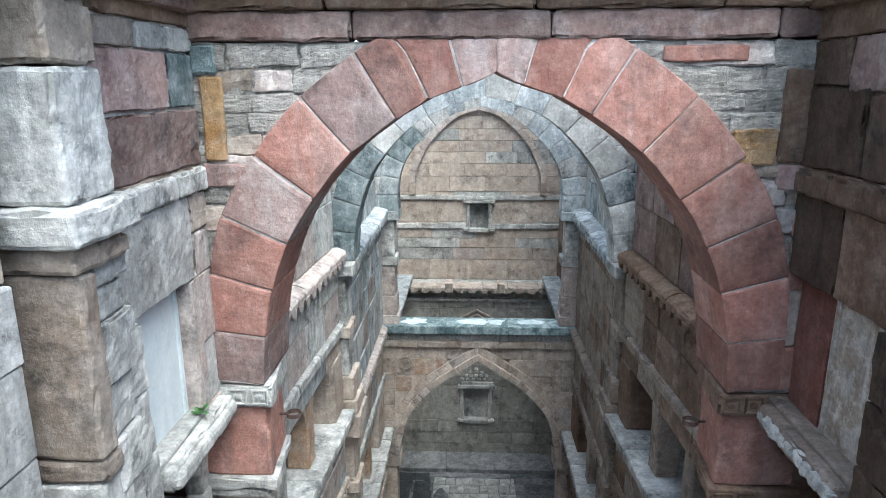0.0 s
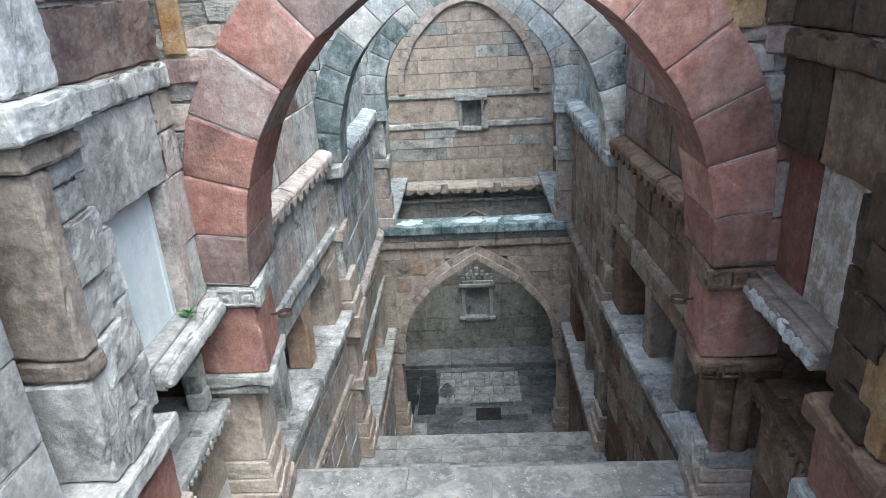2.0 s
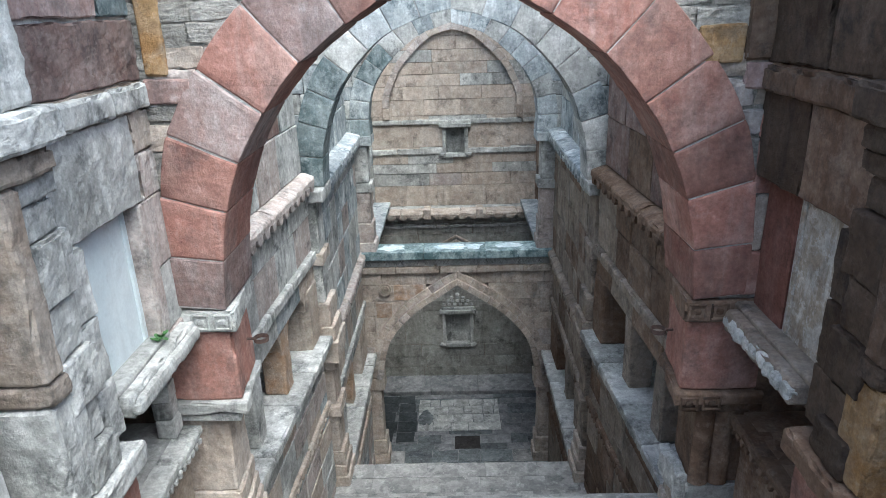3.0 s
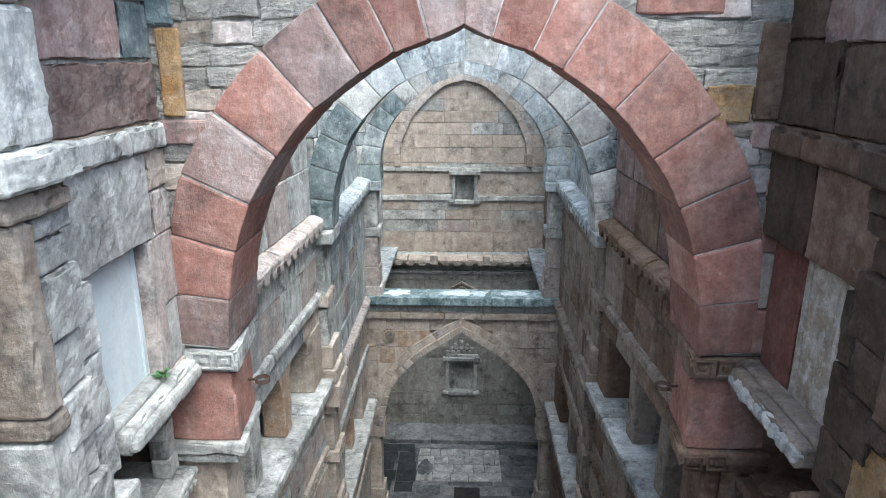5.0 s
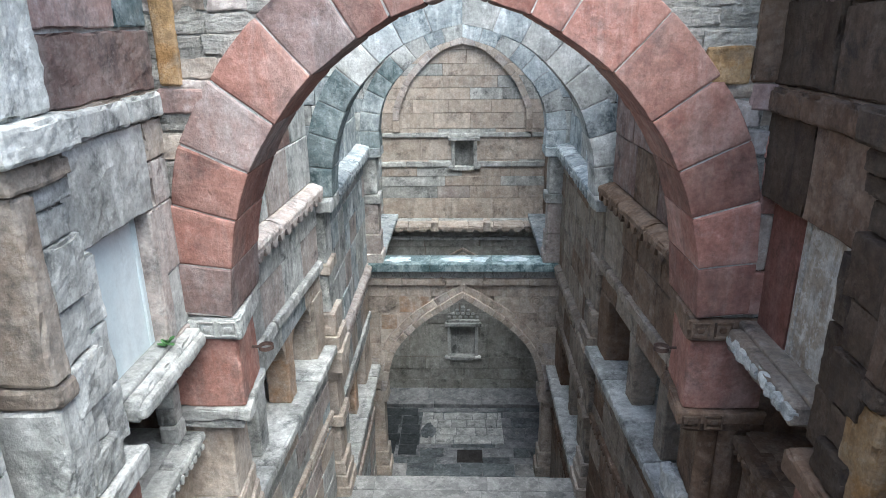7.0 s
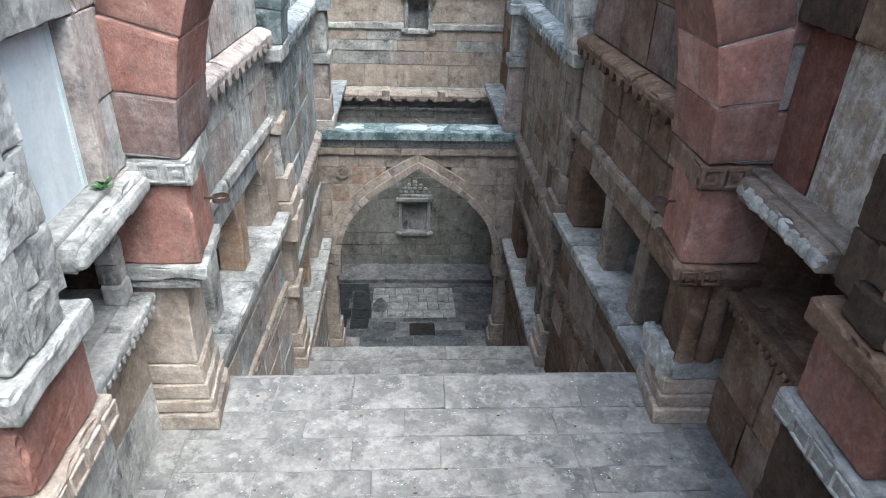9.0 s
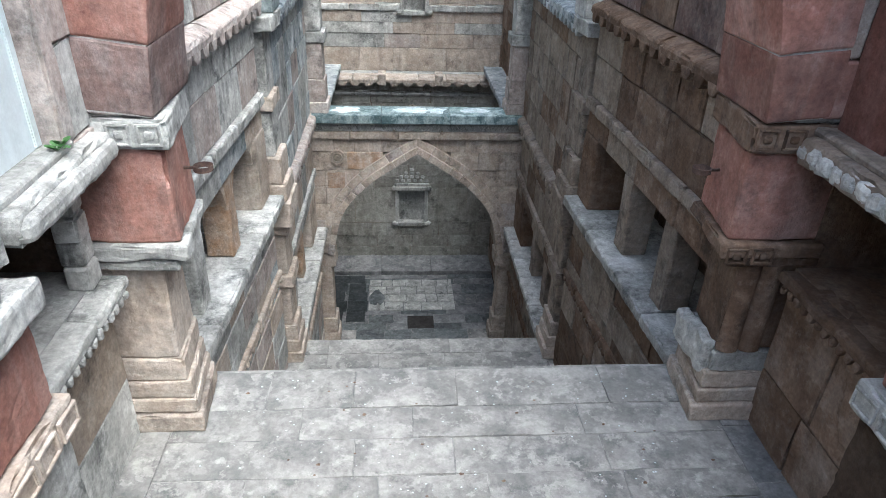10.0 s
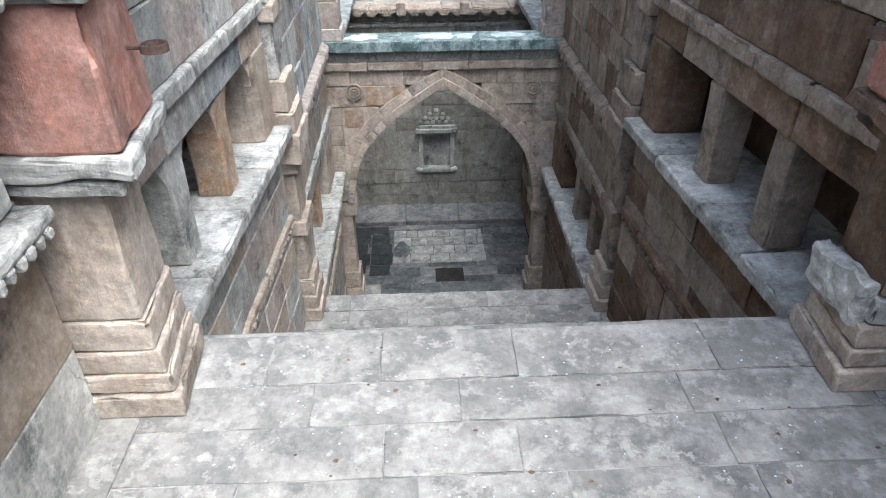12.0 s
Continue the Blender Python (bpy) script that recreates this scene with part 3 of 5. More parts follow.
def carved(parent, x, y, z, mat, side, count=2, flank=True, member="carved_band"):
    """A row of raised square frames with a boss on the front and on the inner side of a band."""
    w = (x[1] - x[0]) / count
    h = z[1] - z[0]
    parent = next((c for c in parent.children if c.name.split(".")[0] == member), parent)
    for i in range(count):
        x0, x1 = x[0] + w * i + 0.02, x[0] + w * (i + 1) - 0.02
        za, zb = z[0] + h * 0.15, z[1] - h * 0.15
        for xa, xb, zc, zd in ((x0, x1, zb - 0.022, zb), (x0, x1, za, za + 0.022), (x0, x0 + 0.022, za, zb), (x1 - 0.022, x1, za, zb)):
            rock("moulding", (xa, xb), (y[0] - 0.014, y[0] + 0.02), (zc, zd), mat, parent, b=0.006, amp=0.004)
        c = ((x0 + x1) / 2, (za + zb) / 2)
        rock("boss", (c[0] - 0.035, c[0] + 0.035), (y[0] - 0.016, y[0] + 0.02), (c[1] - 0.03, c[1] + 0.03), mat, parent, b=0.02, amp=0.004)
    if not flank:
        return
    k = max(2, int((y[1] - y[0]) / w))
    inner = x[1] if side < 0 else x[0]
    w = (y[1] - y[0]) / k
    for i in range(k):
        y0, y1 = y[0] + w * i + 0.02, y[0] + w * (i + 1) - 0.02
        za, zb = z[0] + h * 0.15, z[1] - h * 0.15
        for ya, yb, zc, zd in ((y0, y1, zb - 0.022, zb), (y0, y1, za, za + 0.022), (y0, y0 + 0.022, za, zb), (y1 - 0.022, y1, za, zb)):
            rock("moulding", (inner - side * 0.014, inner + side * 0.02), (ya, yb), (zc, zd), mat, parent, b=0.006, amp=0.004)


for side in (-1, 1):
    # right pier in brown: part stone colour, part its shade painted in
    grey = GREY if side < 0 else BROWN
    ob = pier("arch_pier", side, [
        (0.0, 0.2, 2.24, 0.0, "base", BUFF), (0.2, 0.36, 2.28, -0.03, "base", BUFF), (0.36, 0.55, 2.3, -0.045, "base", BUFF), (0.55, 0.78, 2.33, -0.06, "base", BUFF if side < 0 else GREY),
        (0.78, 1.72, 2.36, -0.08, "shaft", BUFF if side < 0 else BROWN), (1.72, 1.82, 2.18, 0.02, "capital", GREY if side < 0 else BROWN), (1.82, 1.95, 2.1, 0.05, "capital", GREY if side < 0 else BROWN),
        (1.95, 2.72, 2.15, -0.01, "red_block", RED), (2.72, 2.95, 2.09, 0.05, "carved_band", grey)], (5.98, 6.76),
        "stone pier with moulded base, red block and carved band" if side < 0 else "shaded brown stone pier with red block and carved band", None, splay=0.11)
    if side > 0:
        rock("antefix", (side * 2.25, side * 2.36), (6.1, 6.7), (0.5, 0.84), GREY, ob, b=0.03, amp=0.04, n=(3, 9, 7), chip=0.08, label="broken carved stone on the base")
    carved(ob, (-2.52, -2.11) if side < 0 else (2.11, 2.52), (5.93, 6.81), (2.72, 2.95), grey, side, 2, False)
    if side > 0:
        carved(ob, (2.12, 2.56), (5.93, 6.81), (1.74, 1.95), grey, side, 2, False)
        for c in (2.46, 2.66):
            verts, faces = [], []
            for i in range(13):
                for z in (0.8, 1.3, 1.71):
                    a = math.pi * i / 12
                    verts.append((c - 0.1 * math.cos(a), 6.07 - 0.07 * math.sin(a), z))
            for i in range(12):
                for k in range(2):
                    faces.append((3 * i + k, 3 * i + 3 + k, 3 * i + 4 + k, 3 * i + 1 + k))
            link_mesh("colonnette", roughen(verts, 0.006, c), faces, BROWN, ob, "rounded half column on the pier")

# ---- second and third arches across the well ----
A2 = Curve([(2.3, 2.62), (2.29, 2.95), (2.2, 3.5), (1.88, 4.3), (1.2, 5.04), (0.5, 5.38), (0.0, 5.5)])
PALE = ((BLUE, 2), (GREY, 2))
arch("pointed_arch", A2, (11.65, 12.3), lambda s: 0.5, ([i / 8 for i in range(9)],), PALE, "pointed arch of pale grey weathered stones spanning the well", low=((ALGAE, 3), (BLUE, 1)), nr=(4, 1, 1))
A3 = Curve([(2.13, 2.45), (2.14, 3.0), (2.0, 3.62), (1.6, 4.22), (0.87, 4.84), (0.3, 5.07), (0.0, 5.16)])
arch("pointed_arch", A3, (17.34, 17.9), lambda s: 0.5, ([i / 9 for i in range(10)],), PALE, "pointed arch of pale grey stones in front of the well shaft", low=((ALGAE, 1), (BLUE, 2)), nr=(4, 1, 1))
for k, (c, y, z) in enumerate(((A2, 11.7, 2.62), (A3, 17.4, 2.45))):
    masonry("wall_arch_" + ("second", "third")[k], facing("y", y, -1), (-2.95, 2.95), levels(z, 6.3, 0.42), ((BLUE, 2), (GREY, 3), (PINK, 1)),
            [lambda zm, z0, z1, c=c: (lambda w: None if w is None else (-w, w))(c.half_width(zm, 0.3))], (0.35, 0.7), 0.55,
            label="grey stone wall over the arch")


def ledge(name, shape, u, z, out, mat, label, drips=0.0, category="cornice", pieces=1.1, depth=0.3, amp=0.014):
    """A projecting slab course along a wall with small drops under its edge; shape maps (u, z, depth)."""
    mid = shape((u[0] + u[1]) / 2, z[0], 0)
    ob = thing(name, label, category, at=mid)
    at, slabs = u[0], []
    while at < u[1] - 0.02:
        w = rng.uniform(0.8, 1.2) * pieces
        if u[1] - at - w < 0.4:
            w = u[1] - at
        fall = (lambda a, b, d: shape(a, b - (0.07 * max(0.0, -d) / out if drips >= 0.2 else 0.0), d))
        slabs.append((at + w, rock("slab", (at + 0.004, at + w - 0.004), z, (-out, depth), mat, ob, b=0.03, amp=amp, n=(16, 3, 3), chip=0.055, shape=fall)))
        at += w
    if drips:
        k = int((u[1] - u[0]) / drips)
        for i in range(k):
            c = u[0] + (i + 0.5) * drips
            low, high = z[0] - (0.17 if drips >= 0.2 else 0.07), z[0] - (0.03 if drips >= 0.2 else -0.01)

            def leaf(a, b, d, c=c, low=low, high=high):
                return shape(c + (a - c) * (0.25 + 0.75 * min(1.0, max(0.0, (b - low) / (high - low))) ** 0.6), b, d)

            rock("drop", (c - drips * 0.42, c + drips * 0.42), (low, high), (-out * 1.02, -out * 0.45), mat, next(q for e, q in slabs if c <= e + 0.01), b=0.02, amp=0.008, n=(1, 4, 1), shape=leaf)
    return ob


def side_bay(side, y, z, top, lintel_mix, name, upper):
    """One side wall beside a flight: wall, ledge with a row of recesses, lintel, string course, wall and cornice. z: the ledge's top."""
    y0, y1 = y
    near, draw = ((2.8 if side < 0 else 2.72), 0.055) if upper else (2.65, 0.0)

    def s(u, h, d, extra=0.0):
        """The wall's face, which leans in a little towards the second arch."""
        return Vector((side * (near - draw * (u - y0) + extra + d), u, h))

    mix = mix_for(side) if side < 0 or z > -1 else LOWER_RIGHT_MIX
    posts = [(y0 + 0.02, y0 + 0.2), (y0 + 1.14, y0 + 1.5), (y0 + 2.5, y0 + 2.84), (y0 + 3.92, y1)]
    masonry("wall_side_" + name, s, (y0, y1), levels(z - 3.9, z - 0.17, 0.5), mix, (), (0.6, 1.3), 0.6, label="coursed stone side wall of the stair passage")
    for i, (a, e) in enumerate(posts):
        # right posts browner: own colour together with painted-in shade
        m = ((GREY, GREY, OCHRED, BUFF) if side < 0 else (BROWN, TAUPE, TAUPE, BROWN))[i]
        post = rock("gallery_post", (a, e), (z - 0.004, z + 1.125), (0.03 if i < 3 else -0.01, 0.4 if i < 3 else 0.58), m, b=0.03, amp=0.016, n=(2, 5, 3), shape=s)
        tagged(post, "squared stone post between the side recesses" if i != 2 or side > 0 else "rust-stained squared stone post between the side recesses", "post", "posts of the galleries")
        # curved brackets where the post meets the lintel
        for way, edge in ((-1, a), (1, e)):
            if side > 0 or i == 0 and way < 0 or i == 3 and way > 0:
                continue

            def flare(u, w, d, edge=edge, way=way):
                f = max(0.0, (w - (z + 0.72)) / 0.4)
                return s(edge - way * 0.03 + (u - edge + way * 0.03) * (0.12 + 0.88 * f ** 1.8), w, d)

            rock("bracket", sorted((edge - way * 0.03, edge + way * 0.2)), (z + 0.72, z + 1.118), (0.05, 0.3), m, post, b=0.015, amp=0.01, n=(3, 5, 1), shape=flare)
    back = facing("x", side * 3.6, -side)
    # ends and backs in dark stone: the recesses' shade is put into the colour
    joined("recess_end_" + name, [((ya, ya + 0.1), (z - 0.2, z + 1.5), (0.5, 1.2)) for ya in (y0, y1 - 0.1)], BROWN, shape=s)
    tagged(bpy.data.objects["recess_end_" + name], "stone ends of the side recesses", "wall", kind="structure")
    masonry("wall_recess_" + name, back, (y0, y1), [z - 0.2, z + 0.5, z + 1.2], ((BROWN, 2), (TAUPE, 2)) if side < 0 else ((GRIME_SHADE, 2), (BROWN, 1)), (), (0.6, 1.0), 0.3, label="stone back of the side recesses")
    # grey on the right too: the brightness of its lit top, put into the colour
    ledge("stone_ledge", s, (y0, y1), (z - 0.17, z), 0.22 if upper else 0.27, GREY, "projecting grey stone ledge under the side recesses", category="ledge", depth=1.0, amp=0.012)
    masonry("wall_lintel_" + name, s, (y0, y1), [z + 1.12, z + 1.5], lintel_mix, (), (1.1, 1.5), 1.0, label="stone lintels over the side recesses", amp=0.012)
    ledge("string_course", s, (y0, y1), (z + 1.5, z + 1.68), 0.07, GREY if side < 0 else TAUPE, "moulded stone string course along the side wall", category="string course")
    masonry("wall_upper_" + name, s, (y0, y1), levels(z + 1.68, top, 0.55), mix, (), (0.6, 1.2), 0.6, label="dressed stone wall above the recesses")
    ledge("cornice", s, (y0, y1), (top, top + 0.12), 0.17, PINK if side < 0 else (BROWN if upper else TAUPE), "projecting stone cornice with small drops beneath", drips=0.3)
    # small carved string under the ledge
    ledge("carved_string", s, (y0, y1), (z - 1.55, z - 1.42), 0.06, BUFF if side < 0 else BROWN, "small carved string course low on the wall", category="string course", drips=0.16)
    if upper:
        masonry("wall_top_" + name, lambda u, h, d: s(u, h, d, 0.06), (y0, y1), levels(top + 0.13, upper, 0.75), UPPER_MIX if side < 0 else ((MAROON, 4), (BROWN, 1)), (), (0.9, 1.6), 0.5, label="wall of large reddish stone slabs below the open sky")


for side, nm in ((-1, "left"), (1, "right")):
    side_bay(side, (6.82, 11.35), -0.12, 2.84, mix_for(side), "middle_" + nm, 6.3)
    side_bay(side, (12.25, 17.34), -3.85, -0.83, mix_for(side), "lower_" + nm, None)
    s = facing("x", side * 2.62, -side)
    masonry("wall_high_" + nm, s, (12.25, 17.4), levels(-0.70, 2.4, 0.6), ((BLUE, 2), (GREY, 2), (PINK, 1)) if side < 0 else LOWER_RIGHT_MIX, (), (0.5, 0.9), 0.5, label="tall dressed stone wall of the stair passage")
    ledge("cornice", s, (12.25, 17.4), (2.4, 2.55), 0.22, BLUE, "projecting grey cornice under the arches", drips=0.3)
    masonry("wall_crown_" + nm, facing("x", side * 2.75, -side), (12.25, 17.4), levels(2.55, 6.3, 0.7), PALE, (), (0.6, 1.1), 0.5, label="pale grey stone wall below the open sky")
    # pier of the second arch, from its landing to the springing
    base = LAND_2
    # right pier in taupe: stone colour with that side's shade mixed in
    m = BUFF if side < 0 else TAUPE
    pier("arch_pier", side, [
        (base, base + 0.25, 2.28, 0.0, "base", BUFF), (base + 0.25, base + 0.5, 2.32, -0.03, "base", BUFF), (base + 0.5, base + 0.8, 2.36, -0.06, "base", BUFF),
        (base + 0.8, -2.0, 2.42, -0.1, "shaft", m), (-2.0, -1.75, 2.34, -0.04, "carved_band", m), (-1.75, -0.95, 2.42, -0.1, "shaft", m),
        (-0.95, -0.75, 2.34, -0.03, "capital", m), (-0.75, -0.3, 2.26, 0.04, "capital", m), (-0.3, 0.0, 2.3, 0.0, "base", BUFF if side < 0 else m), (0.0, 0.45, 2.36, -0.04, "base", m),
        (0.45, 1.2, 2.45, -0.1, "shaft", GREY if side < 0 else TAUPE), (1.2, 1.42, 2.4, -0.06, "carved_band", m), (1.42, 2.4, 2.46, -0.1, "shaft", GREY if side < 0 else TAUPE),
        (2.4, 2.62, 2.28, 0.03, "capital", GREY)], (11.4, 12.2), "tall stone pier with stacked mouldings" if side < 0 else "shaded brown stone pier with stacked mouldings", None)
    # pier of the third arch above the beam
    pier("arch_pier", side, [
        (-0.72, -0.45, 2.18, 0.03, "base", PINK), (-0.45, 0.1, 2.22, 0.0, "base", PINK), (0.1, 0.95, 2.26, -0.04, "shaft", PINK), (0.95, 1.2, 2.18, 0.0, "carved_band", GREY),
        (1.2, 2.2, 2.26, -0.04, "shaft", GREY), (2.2, 2.45, 2.12, 0.03, "capital", BLUE)], (17.3, 17.9), "short stone pier with mouldings on the beam" if side < 0 else "short shaded stone pier on the beam", None)

# ---- lower arch in the third cross wall ----
AL = Curve([(2.24, -4.7), (2.16, -4.2), (1.97, -3.5), (1.6, -2.95), (1.08, -2.46), (0.55, -2.1), (0.0, -1.73)])
WARM = ((BUFF, 7), (PINK, 1))
arch("pointed_arch", AL, (17.22, 17.9), lambda s: 0.17, ([i / 12 for i in range(13)],), WARM, "inner ring of small buff stones of the lower pointed arch", nr=(2, 1, 1), amp=0.005)
AO = Curve([AL.place(AL.total * i / 6, 0.175) for i in range(7)])
arch("pointed_arch", AO, (17.3, 17.9), lambda s: 0.2, ([i / 10 for i in range(11)],), WARM, "outer ring of buff stones round the lower arch", nr=(2, 1, 1), amp=0.006)
masonry("wall_arch_lower", facing("y", 17.38, -1), (-2.95, 2.95), [-4.7, -4.2, -3.7, -3.2, -2.7, -2.25, -1.75, -1.4], WARM,
        [lambda zm, z0, z1: (lambda w: None if w is None else (-w, w))(AL.half_width(zm, 0.25))], (0.5, 1.2), 0.5, label="warm buff stone wall round the lower arch", core=TAUPE, joint=0.007)
for x0, x1, z0, z1 in ((-1.78, -0.95, -2.22, -1.75), (-2.3, -1.85, -2.75, -2.3)):
    rock("stone_block", (x0, x1), (17.362, 17.6), (z0, z1), OCHRED, bpy.data.objects["wall_arch_lower"], amp=0.006, n=(3, 2, 1), label="rust-stained squared stone")
front = facing("y", 17.36, -1)
ledge("frieze", front, (-2.8, 2.8), (-1.4, -1.2), 0.06, BUFF, "buff stone band over the lower arch", category="frieze")
ledge("frieze", front, (-2.8, 2.8), (-1.2, -0.95), 0.0, GREY, "carved stone frieze with a lattice pattern", category="frieze")
beam = thing("stone_beam", "algae-stained teal stone beam with wet top", "beam", at=(0, 17.5, -0.95))
for a, e in ((-2.6, -0.9), (-0.9, 0.8), (0.8, 2.6)):
    rock("slab", (a + 0.003, e - 0.003), (17.2, 17.95), (-0.95, -0.72), TEAL, beam, b=0.02, amp=0.008, n=(4, 2, 1))
for k, (a, e) in enumerate(((-2.25, -1.35), (-0.75, 0.45), (0.2, 0.75), (1.05, 1.85))):
    patch("lime_crust", (a, e), (17.34, 17.84), -0.725, 0.016, CRUST, beam, 2 + k, "pale wet crust on the beam")
for side in (-1, 1):
    pier("arch_jamb", side, [
        (THRESHOLD, THRESHOLD + 0.35, 2.2, 0.03, "base", BUFF), (THRESHOLD + 0.35, THRESHOLD + 0.85, 2.25, 0.0, "base", BUFF), (THRESHOLD + 0.85, -5.1, 2.32, -0.05, "shaft", BUFF),
        (-5.1, -4.7, 2.2, 0.0, "capital", BUFF)], (17.3, 17.9), "buff stone jamb of the lower arch with moulded base", None)

# ---- the well shaft and its far wall ----
FARY, LOWY = 23.6, 23.0
far = masonry("wall_far_upper", facing("y", FARY, -1), (-3.0, 3.0), [-1.3, -0.55, -0.1, 0.25, 0.6, 0.85, 1.65, 1.95, 2.5, 2.95, 3.35, 3.75, 4.15, 4.6, 5.2, 5.8, 6.4, 7.2], FAR_MIX,
              [(-0.3, 0.42, 0.6, 1.64)], (1.0, 2.4), 0.5, core=TAUPE, joint=0.005, proud=0.006, label="tall buff coursed stone wall at the end of the well")
low = masonry("wall_far_lower", facing("y", LOWY, -1), (-3.0, 3.0), levels(WELL_FLOOR, -6.68, 0.5) + [-5.28] + levels(-4.85, -1.35, 0.45), DARK_MIX,
              [(-0.45, 0.45, -6.68, -5.28)], (0.9, 2.0), 0.5, core=BROWN, joint=0.008, label="stained stone wall of the well hall")
for side, nm in ((-1, "left"), (1, "right")):
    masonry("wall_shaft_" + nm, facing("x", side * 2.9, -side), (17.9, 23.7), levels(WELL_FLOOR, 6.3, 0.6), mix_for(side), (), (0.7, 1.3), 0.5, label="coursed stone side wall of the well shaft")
f = facing("y", FARY, -1)
ledge("string_course", f, (-2.9, -0.45), (1.65, 1.82), 0.07, GREY, "projecting stone string course on the far wall", category="string course")
ledge("string_course", f, (0.55, 2.9), (1.65, 1.82), 0.07, GREY, "projecting stone string course on the far wall", category="string course")
ledge("string_course", f, (-2.9, -0.4), (0.6, 0.8), 0.06, GREY, "lower moulded string course on the far wall", category="string course")
ledge("string_course", f, (0.5, 2.9), (0.6, 0.8), 0.06, GREY, "lower moulded string course on the far wall", category="string course")
ledge("chajja", facing("y", LOWY, -1), (-2.9, 2.9), (-1.42, -1.3), 0.25, BUFF, "broken projecting stone eave with drooping edge", drips=0.42)
joined("ledge_far", [((-2.9, 2.9), (LOWY + 0.25, FARY + 0.1), (-1.5, -1.31))], GREY)
tagged(bpy.data.objects["ledge_far"], "stone ledge on top of the hall's wall", "ledge", kind="structure")
AB = Curve([(2.2, 1.85), (2.18, 2.6), (1.95, 3.2), (1.62, 3.75), (0.76, 4.55), (0.0, 4.8)])
arch("blind_arch", AB, (FARY - 0.12, FARY + 0.2), lambda s: 0.22, ([i / 10 for i in range(11)],), ((BUFF, 2), (PINK, 2)), "thin blind arch moulding on the far wall", nr=(3, 1, 1), amp=0.004)
joined("niche_back", [((-0.35, 0.5), (0.6, 1.7), (0.25, 0.45))], GREY, shape=f)
tagged(bpy.data.objects["niche_back"], "stone back of the small niche", "niche", kind="structure")
joined("niche_back_low", [((-0.5, 0.5), (-6.73, -5.23), (0.25, 0.45))], GREY, shape=facing("y", LOWY, -1))
tagged(bpy.data.objects["niche_back_low"], "stone back of the lower niche", "niche", kind="structure")

# ---- side walls beside the upper flight ----


def disc(name, centre, radius, y, thick, mat, parent, rings=3, label=""):
    """Concentric raised rings on a wall that looks towards the stairs."""
    verts, faces = [], []
    prof = []
    for k in range(rings):
        r0 = radius * (1 - k / rings)
        prof += [(r0, 0.0), (r0 - radius * 0.04, -thick * (0.7 + 0.3 * k)), (r0 - radius * 0.2, -thick * (0.7 + 0.3 * k)), (r0 - radius * 0.24, -thick * 0.2)]
    prof.append((0.001, -thick * 1.2))
    m = 28
    for r, d in prof:
        for i in range(m):
            a = 2 * math.pi * i / m
            verts.append((centre[0] + r * math.cos(a), y + d, centre[1] + r * math.sin(a)))
    for k in range(len(prof) - 1):
        for i in range(m):
            faces.append((k * m + i, k * m + (i + 1) % m, (k + 1) * m + (i + 1) % m, (k + 1) * m + i))
    return link_mesh(name, roughen(verts, 0.004, 0.3), faces, mat, parent, label)


